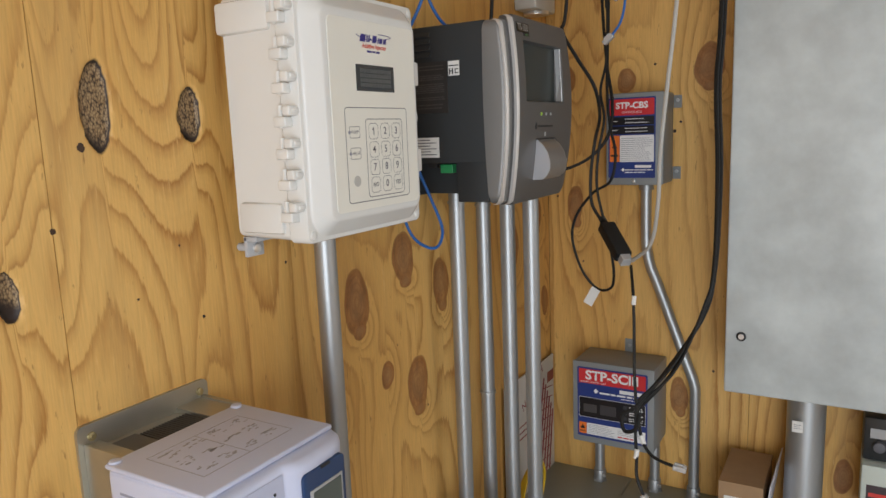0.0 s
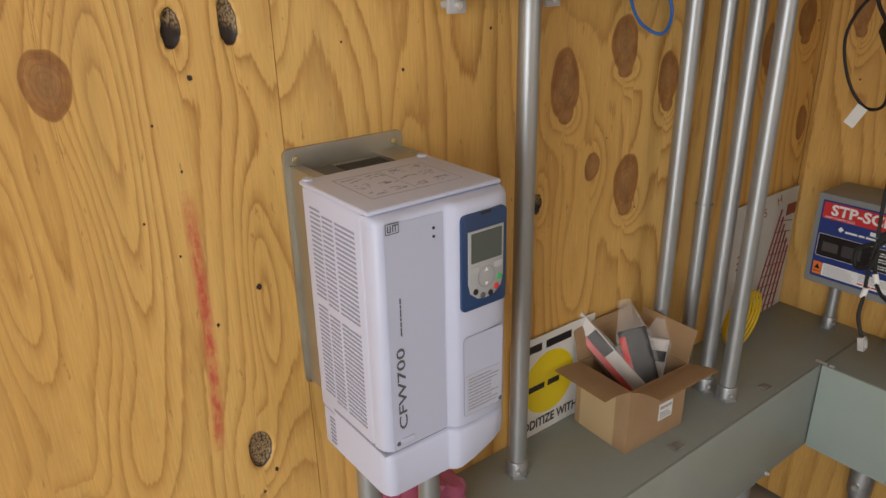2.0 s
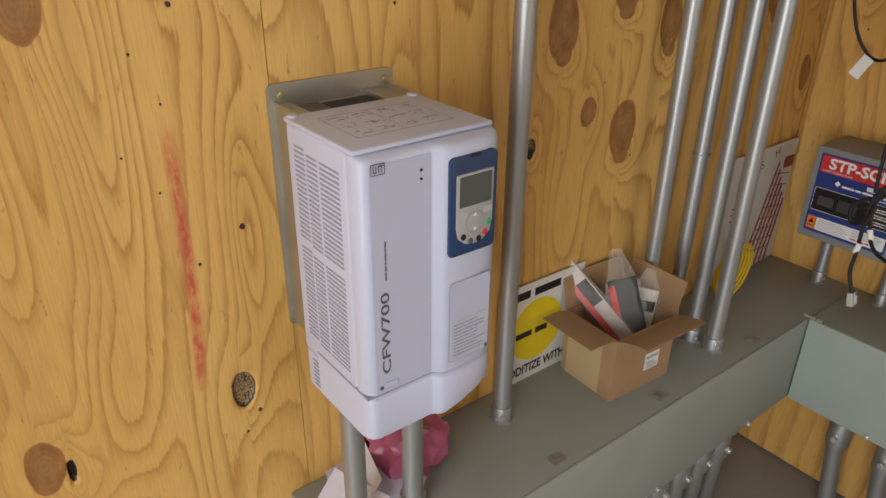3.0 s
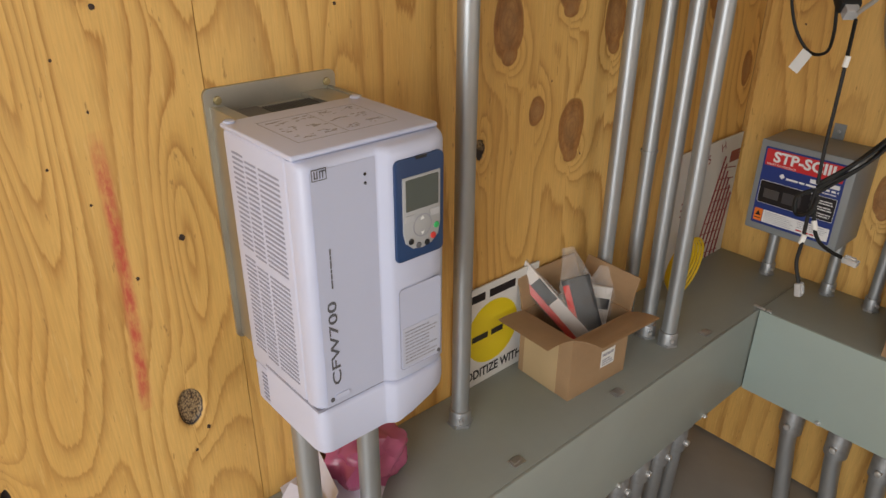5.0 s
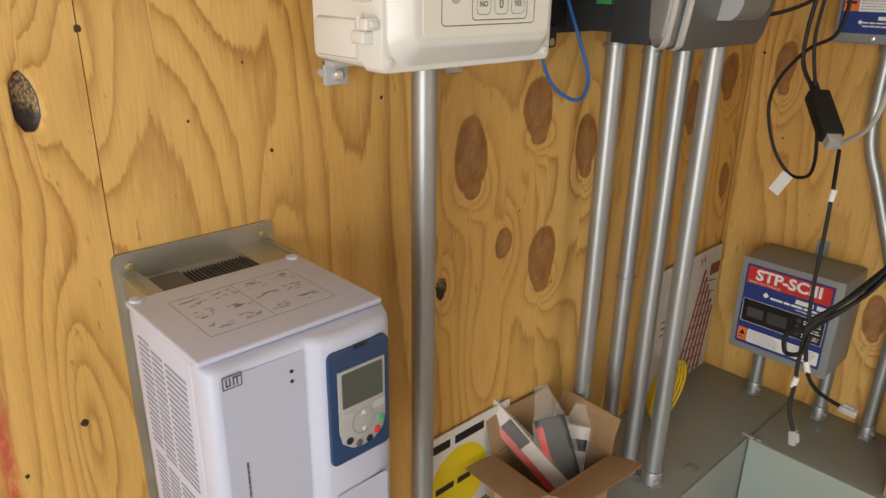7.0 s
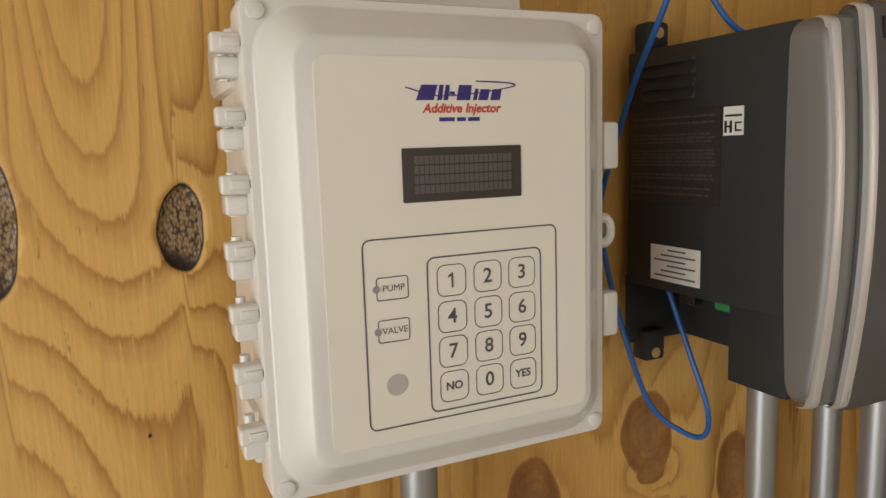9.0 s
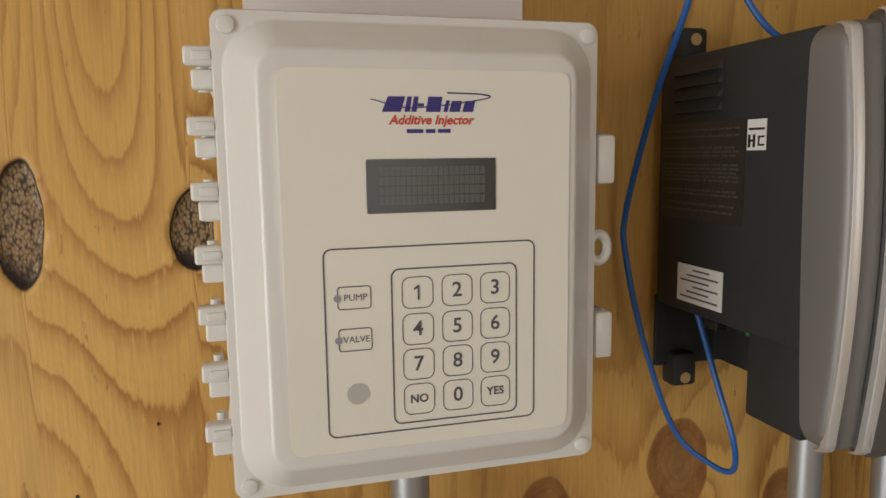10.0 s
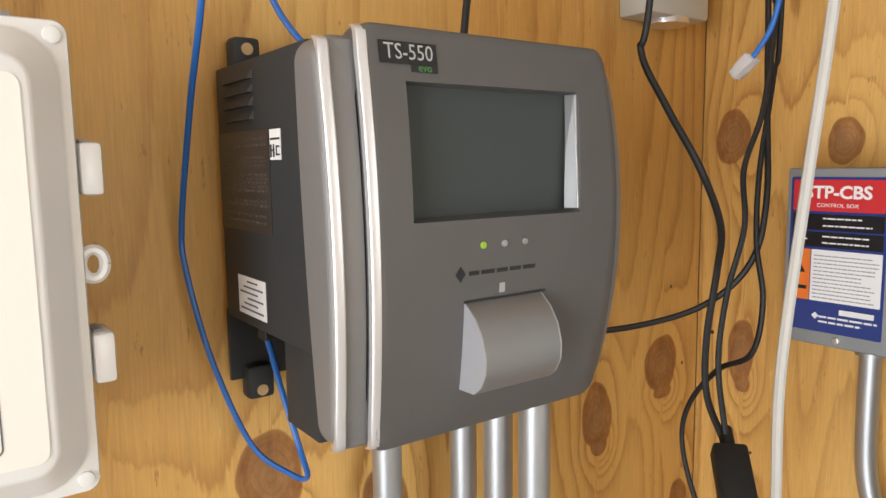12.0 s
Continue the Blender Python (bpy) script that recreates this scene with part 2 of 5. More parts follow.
# ---- plywood: the figure, the knots and a paint mark are kept on the sheets as attributes ----
def plywood_material(name="plywood"):
    m = mat(name, rough=0.5)
    at = {k: nd(m, "Attribute") for k in ("figure", "knot", "hole", "char", "red")}
    for k, n in at.items():
        n.attribute_name = k
    tc = nd(m, "TexCoord")
    mp = nd(m, "Mapping")
    mp.inputs["Scale"].default_value = (1, 1, 0.05)
    lk(m, tc.outputs["Object"], mp.inputs["Vector"])
    fibre = noise_tex(m, mp.outputs[0], 420, 3, 0.6)
    streak = noise_tex(m, mp.outputs[0], 60, 4, 0.6)
    mp2 = nd(m, "Mapping")
    mp2.inputs["Scale"].default_value = (1, 1, 0.35)
    lk(m, tc.outputs["Object"], mp2.inputs["Vector"])
    blotch = noise_tex(m, mp2.outputs[0], 5, 4, 0.6)
    patch = noise_tex(m, mp2.outputs[0], 2.3, 3, 0.5)
    # ragged fibres break the growth bands along the grain
    mpf = nd(m, "Mapping")
    mpf.inputs["Scale"].default_value = (1, 1, 0.09)
    lk(m, tc.outputs["Object"], mpf.inputs["Vector"])
    feather = noise_tex(m, mpf.outputs[0], 230, 3, 0.65)
    fig = math_node(m, "ADD", at["figure"].outputs["Fac"], math_node(m, "MULTIPLY", streak, 0.20))
    fig = math_node(m, "ADD", fig, math_node(m, "MULTIPLY", feather, 0.34))
    saw = math_node(m, "FRACT", fig)
    line = ramp(m, saw, [(0.0, (0.12, 0.12, 0.12)), (0.10, (0.0, 0.0, 0.0)), (0.45, (0.05, 0.05, 0.05)), (0.72, (0.42, 0.42, 0.42)), (0.92, (1, 1, 1)), (1.0, (0.12, 0.12, 0.12))])
    fine = math_node(m, "FRACT", math_node(m, "MULTIPLY", fig, 4.0))
    fine = ramp(m, fine, [(0.0, (0, 0, 0)), (0.75, (0.30, 0.30, 0.30)), (0.95, (0.0, 0.0, 0.0))])
    vary = ramp(m, blotch, [(0.32, (0.30, 0.30, 0.30)), (0.66, (1, 1, 1))])
    line = mix(m, 1.0, mix(m, 0.22, line, fine, "ADD"), vary, "MULTIPLY")
    base = ramp(m, patch, [(0.30, (0.62, 0.332, 0.086)), (0.50, (0.735, 0.430, 0.124)), (0.72, (0.81, 0.512, 0.172))])
    wood = mix(m, line, base, (0.44, 0.205, 0.045))
    wood = mix(m, 0.26, wood, ramp(m, fibre, [(0.3, (0.45, 0.45, 0.45)), (0.65, (1, 1, 1))]), "MULTIPLY")
    # weathered grey streaks
    mps = nd(m, "Mapping")
    mps.inputs["Scale"].default_value = (1, 1, 0.12)
    lk(m, tc.outputs["Object"], mps.inputs["Vector"])
    grey = noise_tex(m, mps.outputs[0], 7, 5, 0.7)
    wood = mix(m, ramp(m, grey, [(0.56, (0, 0, 0)), (0.72, (0.42, 0.42, 0.42))]), wood, (0.37, 0.215, 0.080))
    mp3 = nd(m, "Mapping")
    mp3.inputs["Scale"].default_value = (1, 1, 0.22)
    lk(m, tc.outputs["Object"], mp3.inputs["Vector"])
    fleck = noise_tex(m, mp3.outputs[0], 150, 3, 0.65)
    wood = mix(m, ramp(m, fleck, [(0.66, (0, 0, 0)), (0.73, (0.6, 0.6, 0.6))]), wood, (0.25, 0.11, 0.03))
    wood = mix(m, ramp(m, feather, [(0.26, (0.40, 0.40, 0.40)), (0.38, (0, 0, 0))]), wood, (0.80, 0.54, 0.215))
    # knots: red-brown heartwood with faint rings and a dark rim
    k = at["knot"].outputs["Fac"]
    knot_in = ramp(m, k, [(0.0, (0, 0, 0)), (0.05, (0.70, 0.70, 0.70)), (0.14, (0.92, 0.92, 0.92)), (1.0, (0.84, 0.84, 0.84))])
    heart = noise_tex(m, coords(m, (1, 1, 0.6)), 55, 4, 0.65)
    kc = ramp(m, heart, [(0.34, (0.19, 0.068, 0.018)), (0.52, (0.31, 0.122, 0.032)), (0.70, (0.44, 0.205, 0.060))])
    kc = mix(m, ramp(m, k, [(0.25, (0, 0, 0)), (0.60, (0.4, 0.4, 0.4))]), kc, (0.27, 0.150, 0.070))
    rings = math_node(m, "FRACT", math_node(m, "ADD", math_node(m, "MULTIPLY", k, 5.0), math_node(m, "MULTIPLY", heart, 1.2)))
    kc = mix(m, ramp(m, rings, [(0.55, (0, 0, 0)), (0.88, (0.45, 0.45, 0.45)), (1.0, (0, 0, 0))]), kc, (0.17, 0.065, 0.02))
    kw = mix(m, ramp(m, k, [(0.05, (0.75, 0.75, 0.75)), (0.20, (0, 0, 0))]), kc, (0.19, 0.058, 0.012))
    wood = mix(m, knot_in, wood, kw)
    # open knots: speckled core fibres and a black tarry rim
    vor = nd(m, "TexVoronoi", Scale=520.0)
    lk(m, coords(m, (1, 1, 0.55)), vor.inputs["Vector"])
    speck = ramp(m, vor.outputs["Distance"], [(0.25, (0.36, 0.255, 0.135)), (0.52, (0.23, 0.145, 0.070)), (0.80, (0.040, 0.023, 0.013))])
    h = at["hole"].outputs["Fac"]
    core = mix(m, ramp(m, h, [(0.07, (0, 0, 0)), (0.12, (1, 1, 1))]), (0.022, 0.012, 0.009), speck)
    core = mix(m, at["char"].outputs["Fac"], core, (0.022, 0.012, 0.009))
    wood = mix(m, ramp(m, h, [(0.0, (0, 0, 0)), (0.05, (1, 1, 1))]), wood, core)
    rn = noise_tex(m, coords(m, (1, 1, 0.4)), 120, 4, 0.7)
    rf = math_node(m, "MULTIPLY", at["red"].outputs["Fac"], ramp(m, rn, [(0.34, (0.35, 0.35, 0.35)), (0.60, (1, 1, 1))]))
    wood = mix(m, rf, wood, (0.52, 0.06, 0.045))
    lk(m, wood, bsdf(m).inputs["Base Color"])
    lk(m, ramp(m, fibre, [(0.2, (0.44, 0.44, 0.44)), (0.8, (0.62, 0.62, 0.62))]), bsdf(m).inputs["Roughness"])
    hh = math_node(m, "ADD", fibre, math_node(m, "MULTIPLY", line, -0.6))
    bump(m, hh, 0.22, 0.0012)
    return m


PLY = plywood_material()


def sheet(u0, u1, v0, v1, knots, holes, red, place, parent, seed, step=0.0034, arches=()):
    """A plywood sheet: its face is a fine grid, sunk at the open knots."""
    nu, nv = max(2, int((u1 - u0) / step)), int((v1 - v0) / step)
    us, vs = np.linspace(u0, u1, nu), np.linspace(v0, v1, nv)
    U, V = np.meshgrid(us, vs)
    rnd = random.Random(seed)
    N1 = np.array([[noise.noise((u * 2.6, v * 0.55, seed)) for u in us] for v in vs])
    N2 = np.array([[noise.noise((u * 9.0, v * 1.7, seed + 9)) for u in us] for v in vs])
    N3 = np.array([[noise.noise((u * 24.0, v * 5.0, seed + 4)) for u in us] for v in vs])
    F = U / 0.054 + 2.6 * N1 + 0.85 * N2 + 0.30 * N3
    for i in range(int(9 * (u1 - u0)) + 1):
        cu, cv, amp = rnd.uniform(u0, u1), rnd.uniform(v0, v1), rnd.uniform(1.5, 3.2) * rnd.choice((1, 1, -1))
        su, sv = rnd.uniform(0.03, 0.065), rnd.uniform(0.20, 0.48)
        F += amp * np.exp(-((U - cu) / su) ** 2 - ((V - cv) / sv) ** 2)
    for cu, cv, su, sv, amp in arches:
        F += amp * np.exp(-((U - cu) / su) ** 2 - ((V - cv) / sv) ** 2)
    knots = list(knots) + [(cu + 0.004, cv - rv * 0.90, ru * 0.55, rv * 0.26) for cu, cv, ru, rv in knots if rv > 0.040]
    K, H, R = np.full_like(F, -1.0), np.full_like(F, -1.0), np.zeros_like(F)
    for target, items in ((K, knots), (H, holes)):
        for cu, cv, ru, rv, *_ in items:
            du, dv = (U - cu) / ru, (V - cv) / rv
            ang = np.arctan2(dv, du)
            wob = 1 + 0.06 * np.sin(2 * ang + cu * 40) + 0.04 * np.sin(3 * ang + cv * 50) + 0.015 * np.sin(7 * ang + cu * 90)
            d = np.sqrt(du ** 2 + dv ** 2) / wob
            np.maximum(target, np.clip(1 - d, -1, 1), out=target)
            side = np.sign(du) * np.exp(-(du / 1.6) ** 2 - (dv / 2.6) ** 2)
            F += 2.2 * np.exp(-(du / 2.0) ** 2 - (dv / 2.4) ** 2) + 0.9 * side
    char = np.zeros_like(F)
    for cu, cv, ru, rv, cut in holes:
        near = (abs(U - cu) < 2 * ru) & (abs(V - cv) < 2 * rv)
        s = np.clip((cut - (V - cv) / rv - 0.25 * (U - cu) / ru) / 0.25, 0, 1) * near
        char = np.maximum(char, s)
    for (ua, va), (ub, vb) in red:
        s = np.clip(((V - va) / (vb - va)), 0, 1)
        cen = ua + (ub - ua) * s + 0.004 * np.sin(s * 3.1)
        inside = (V < max(va, vb)) & (V > min(va, vb))
        R = np.maximum(R, np.where(inside, np.exp(-((U - cen) / 0.0068) ** 4) * np.clip(6 * s * (1.02 - s) + 0.2, 0, 0.9), 0))
    W = -0.006 * np.clip(H / 0.12, 0, 1)
    co = np.stack([U, V, W], -1).reshape(-1, 3)
    idx = np.arange(nu * nv).reshape(nv, nu)
    quads = np.stack([idx[:-1, :-1], idx[:-1, 1:], idx[1:, 1:], idx[1:, :-1]], -1).reshape(-1, 4).tolist()
    verts = co.tolist()
    rim = list(idx[0, :]) + list(idx[1:, -1]) + list(idx[-1, -2::-1]) + list(idx[-2:0:-1, 0])
    base = len(verts)
    verts += [[co[i][0], co[i][1], -0.018] for i in rim]
    n = len(rim)
    quads += [[int(rim[i]), base + i, base + (i + 1) % n, int(rim[(i + 1) % n])] for i in range(n)]
    me = bpy.data.meshes.new("plywood_sheet")
    me.from_pydata([place @ Vector(p) for p in verts], [], quads)
    for key, arr in (("figure", F), ("knot", K), ("hole", H), ("char", char), ("red", R)):
        a = me.attributes.new(key, "FLOAT", "POINT")
        a.data.foreach_set("value", np.concatenate([arr.reshape(-1), np.zeros(n)]).astype(np.float32))
    me.materials.append(PLY)
    me.shade_smooth()
    me.set_sharp_from_angle(angle=radians(50))
    ob = new("plywood_sheet", me)
    ob.parent = parent
    return ob


def slab(name, x0, x1, y0, y1, z0, z1, material, label="", category=""):
    return tagged(part(name, box(x0, x1, y0, y1, z0, z1), material), label, category, kind="structure")


PLAIN_PLY = worn("plain_plywood", (0.52, 0.34, 0.16), 0.6, vary=0.15, scale=5, stretch=(1, 1, 0.2))
CONCRETE = worn("floor_sheet", (0.30, 0.29, 0.27), 0.6, vary=0.12, scale=4, bumps=0.15, grain=90)
slab("ground", -15, 15, -15, 15, -0.10, 0.0, worn("gravel_ground", (0.28, 0.26, 0.23), 0.9, vary=0.2, scale=2, bumps=0.4, grain=60), "pale gravel ground outside the shed", "ground")
slab("floor", -0.80, 2.10, -1.70, 1.80, 0.0, 0.14, CONCRETE, "worn grey floor beneath the metal wireway", "floor")
# ceiling is out of view; white is chosen for neutral bounce from above
slab("ceiling", -0.80, 2.10, -1.70, 1.80, 2.45, 2.55, worn("ceiling_bounce_white", (0.66, 0.66, 0.65), 0.7, vary=0.04), "unseen ceiling, made white to bounce neutral light", "ceiling")
west = slab("wall_west", -0.80, -0.709, -1.70, 1.80, 0.14, 2.45, PLAIN_PLY, "knotty pine plywood wall with a red paint mark", "wall")
north = slab("wall_north", -0.709, 2.10, 1.709, 1.80, 0.14, 2.45, PLAIN_PLY, "knotty pine plywood wall behind the control boxes", "wall")
# unseen east wall, its opening invented to let the fill lamp in
slab("wall_east", 2.10, 2.2, -1.70, 0.45, 0.14, 2.45, PLAIN_PLY, "unseen plywood wall beside the added fill opening", "wall")
slab("wall_east_2", 2.10, 2.2, 1.55, 1.80, 0.14, 2.45, PLAIN_PLY, "unseen plywood wall beside the added fill opening", "wall")
slab("wall_east_3", 2.10, 2.2, 0.45, 1.55, 0.14, 1.0, PLAIN_PLY, "unseen plywood wall under the added fill opening", "wall")
slab("wall_east_4", 2.10, 2.2, 0.45, 1.55, 2.0, 2.45, PLAIN_PLY, "unseen plywood wall above the added fill opening", "wall")
# unseen south wall, added to enclose the room and limit light to the doorway
slab("wall_south", -0.8, 0.1, -1.80, -1.70, 0.14, 2.45, PLAIN_PLY, "unseen plywood wall added beside the doorway", "wall")
slab("wall_south_2", 1.4, 2.2, -1.80, -1.70, 0.14, 2.45, PLAIN_PLY, "unseen plywood wall added beside the doorway", "wall")
slab("wall_south_3", 0.1, 1.4, -1.80, -1.70, 2.15, 2.45, PLAIN_PLY, "unseen plywood wall added above the doorway", "wall")

KNOTS_A = [(.895, 1.308, .034, .052), (1.03, 1.357, .034, .046), (1.152, 1.290, .028, .050), (.968, 1.167, .018, .026), (1.060, 1.121, .036, .052),
           (1.476, 1.315, .028, .048), (1.607, 1.362, .034, .045), (1.655, 1.141, .022, .040), (1.20, 1.60, .03, .04)]
KNOTS_A2 = [(.204, 1.386, .021, .036), (.122, .902, .022, .036), (-.10, 1.15, .02, .035)]
HOLES_A = [(.492, 1.605, .0165, .050, -.55), (.608, 1.597, .0170, .031, -.5), (.845, 1.129, .010, .018, .2)]
HOLES_A2 = [(.383, 1.430, .0105, .026, .0), (.324, 1.427, .010, .021, .35), (.355, .902, .0150, .030, -2), (.146, .884, .0050, .017, 2)]
KNOTS_B = [(-.314, 1.690, .033, .048), (-.495, 1.667, .023, .028), (-.643, 1.677, .027, .037), (-.366, .928, .023, .045), (-.62, 1.38, .02, .05)]
sheet(0.4316, 1.689, 0.15, 2.44, KNOTS_A, HOLES_A, [], on_a(0, 0), west, 3, arches=((.552, 1.80, .047, .25, 8.0), (.445, 1.78, .028, .22, 5.0), (.66, 1.72, .030, .30, 4.0), (.60, 1.16, .030, .16, 3.0), (.425, 1.45, .034, .13, 3.8), (.70, 1.25, .05, .25, 2.5), (.93, 1.00, .05, .16, 3.0)))
sheet(-0.79, 0.4306, 0.15, 2.44, KNOTS_A2, HOLES_A2, [((.313, 1.262), (.304, .925))], on_a(0, 0), west, 14, arches=((.248, 1.31, .034, .26, 6.0), (.425, 1.45, .034, .13, 3.8), (.140, 1.24, .030, .18, 5.0), (.215, .96, .04, .14, 4.0), (.385, 1.12, .018, .13, 2.6), (.16, .86, .030, .07, 3.0)))
sheet(-1.69, -0.7925, 0.15, 2.44, [], [], [], on_a(0, 0), west, 5, 0.02)
sheet(-0.689, -0.2125, 0.15, 2.44, KNOTS_B, [], [], on_b(0, 0), north, 21)
sheet(-0.2115, 1.0, 0.15, 2.44, [(-.02, .80, .02, .04)], [], [], on_b(0, 0), north, 33)
sheet(1.0025, 2.09, 0.15, 2.44, [], [], [], on_b(0, 0), north, 41, 0.02)

TAR = worn("resin_black", (0.045, 0.022, 0.012), 0.5, vary=0.3, bumps=0.2)
for u, v, r in ((.380, 1.128, .0052), (.431, 1.486, .0042), (.335, 1.378, .004), (.290, 1.335, .0022), (.325, 1.095, .003), (.296, 1.19, .002), (.265, 1.235, .002),
                (.312, 1.283, .002), (.372, .862, .004), (.352, .835, .003), (.47, 1.565, .006), (.515, 1.40, .002), (.60, 1.36, .003), (.575, 1.45, .002),
                (.745, 1.40, .003), (1.0, 1.21, .002), (1.09, 1.07, .0025), (1.625, 1.47, .003), (1.655, 1.355, .003)):
    r *= 0.62
    bm = disc(1, 0, 1, sides=9)
    for i, vt in enumerate(bm.verts):
        k = 1 + 0.25 * math.sin(i * 2.4 + u * 70)
        vt.co = Vector((vt.co.x * r * k, vt.co.y * r * 1.2 * k, vt.co.z * 0.0006))
    bmesh.ops.transform(bm, matrix=on_a(u, v), verts=bm.verts[:])
    part("pitch_speck", bm, TAR, west)
for u, v, r in ((-.665, 1.40, .003), (-.655, 1.545, .003), (-.43, 1.70, .003), (-.60, 1.24, .0022), (-.29, 1.0, .003), (-.385, 1.55, .004), (-.372, 1.57, .003), (-.52, .42, .004)):
    part("pitch_speck", join(bmesh.new(), disc(r, 0, 0.0006, sides=9), on_b(u, v)), TAR, north)


# ---- conduits, wireways ----
def conduit(pts, r, label, joints=(), feet=True, category="conduit", group="steel conduits"):
    """Steel tubing from its foot up: tube, couplings, foot connector with its set screw."""
    foot = Vector(pts[0])
    ob = thing("conduit", label, category, Matrix.Translation(foot), group)
    loc = [Vector(p) - foot for p in pts]
    part("tube", tube(loc, r, 20, 6 if len(pts) > 2 else 0), GALV, ob, smooth=True)
    if feet:
        part("connector", join(join(bmesh.new(), disc(r * 1.28, 0.0, 0.030, sides=20, bevel=0.003)), disc(r * 1.5, 0.0, 0.005, sides=6)), CAST, ob, "cast zinc set-screw connector", smooth=True)
        scr = join(bmesh.new(), disc(0.0032, r * 1.2, r * 1.28 + 0.007, sides=8), Matrix.Rotation(radians(90), 4, "Y") @ Matrix.Rotation(radians(40), 4, "X"))
        bmesh.ops.translate(scr, vec=(0, 0, 0.018), verts=scr.verts[:])
        part("set_screw", scr, TS_BRIGHT, ob)
    for z in joints:
        part("coupling", join(bmesh.new(), disc(r * 1.16, z, z + 0.004, sides=20), None), GALV, ob, smooth=True)
    return ob


T = 0.694
for x, y, r, j in ((-.634, 1.123, .0140, (.748,)), (-.625, 1.207, .0135, (.735, .37)), (-.578, 1.213, .0140, ()), (-.534, 1.219, .0145, ())):
    conduit([(x, y, T), (x, y, 1.462)], r, "galvanised steel conduit under the grey gauge console", j)
conduit([(-.629, .757, T), (-.629, .757, 1.462)], .0145, "galvanised steel conduit under the white injector box")
conduit([(-.560, .437, T), (-.560, .437, .945)], .0145, "short galvanised conduit under the inverter drive")
conduit([(-.560, .527, T), (-.560, .527, .945)], .0145, "short galvanised conduit under the inverter drive")
conduit([(-.545, 1.648, T), (-.545, 1.648, .83)], .0118, "short galvanised conduit under the controller box")
conduit([(-.412, 1.655, T), (-.412, 1.655, .83)], .0118, "short galvanised conduit under the controller box")
conduit([(-.322, 1.655, T), (-.322, 1.655, .80), (-.322, 1.655, .93), (-.325, 1.655, .975), (-.345, 1.655, 1.03), (-.405, 1.655, 1.19), (-.427, 1.655, 1.245),
         (-.436, 1.655, 1.29), (-.438, 1.655, 1.35), (-.438, 1.655, 1.437)], .0118, "galvanised conduit with an offset bend between wireway and box")


def wireway(m, length, label, clips, bolts, cover_material, cover_end=0.0):
    """x along the wall, y up, z out; a square metal duct with a hinged front cover."""
    ob = thing("wireway", label, "wireway", m)
    part("body", box(0, length, 0, 0.205, 0.0, 0.2085, 0.0025), GREY_PAINT, ob, smooth=True)
    part("cover", box(0.001, length - cover_end, 0.001, 0.2044, 0.2080, 0.2135, 0.0018), cover_material, ob, smooth=True)
    for u in clips:
        c = box(u - 0.012, u + 0.012, 0.2052, 0.2072, 0.178, 0.196, 0.0006)
        box(u - 0.008, u + 0.004, 0.2072, 0.2084, 0.181, 0.190, bm=c)
        part("clip", c, CAST, ob)
    for u, v in bolts:
        part("bolt", join(join(bmesh.new(), disc(0.005, 0.213, 0.218, u, v, 10)), disc(0.003, 0.213, 0.2205, u, v, 8)), TS_BRIGHT, ob, smooth=True)
    return ob


wireway(on_a(0.40, 0.489), 1.29, "grey painted metal wireway along the plywood wall", (.36, .617, .908), ((.62, .006), (.92, .006)), GREY_PAINT)
wireway(on_b(-0.4755, 0.489), 1.6, "grey painted metal wireway with a sea-green cover", (.245, .8), ((.17, .008), (.55, .008)), COVER_PAINT)
pins = thing("hinge_pin", "small zinc hinge pin at the wireway corner", "hardware", Matrix.Translation((-.478, 1.482, T)))
part("pin", box(-0.012, 0.012, -0.003, 0.003, 0.0, 0.004, 0.001), TS_BRIGHT, pins)
part("pin", box(0.016, 0.026, -0.003, 0.003, 0.0, 0.004, 0.001), TS_BRIGHT, pins)


def lower_conduit(x, y, bend):
    """A flexible-looking conduit that drops from the wireway's underside with a clamp connector."""
    ob = thing("conduit", "grey conduit with clamp connector below the wireway", "conduit", Matrix.Translation((x, y, 0.14)), "conduits below the wireway")
    part("tube", tube([(bend[0], bend[1], 0), (bend[0] * 0.5, bend[1] * 0.5, .10), (0, 0, .20), (0, 0, .26)], .0185, 16, 8), GALV, ob, smooth=True)
    part("connector", join(join(join(bmesh.new(), disc(.0250, .225, .29, sides=18, bevel=.004)), disc(.0290, .29, .325, sides=18, bevel=.004)), disc(.0320, .325, .3485, sides=8)), CAST, ob, smooth=True)
    for z in (.25, .305):
        s = join(bmesh.new(), disc(.0072, .018, .0330, sides=10, bevel=.001), Matrix.Rotation(radians(90), 4, "X") if abs(y - 1.587) < 0.03 else Matrix.Rotation(radians(90), 4, "Y"))
        bmesh.ops.translate(s, vec=(0, 0, z), verts=s.verts[:])
        part("clamp_screw", s, TS_BRIGHT, ob, smooth=True)


for x in (-.385, -.283, -.190, -.09, .02):
    lower_conduit(x, 1.585, (.02, 0.01))
for y in (.90, 1.03, 1.115, 1.19, 1.265, 1.335):
    lower_conduit(-.535, y, (-.02, 0.03))

# ---- inverter drive ----
INK = mat("dark_print", (0.10, 0.10, 0.115), 0.5)
INK_SOFT = mat("grey_print", (0.30, 0.30, 0.34), 0.5)
NAVY = worn("navy_plastic", (0.018, 0.05, 0.135), 0.35, vary=0.05, bumps=0.03)
HMI_GREY = worn("keypad_grey", (0.38, 0.38, 0.385), 0.45, vary=0.03, bumps=0.03)
LCD = mat("lcd_glass", (0.085, 0.095, 0.085), 0.18)
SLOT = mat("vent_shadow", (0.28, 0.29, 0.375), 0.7)
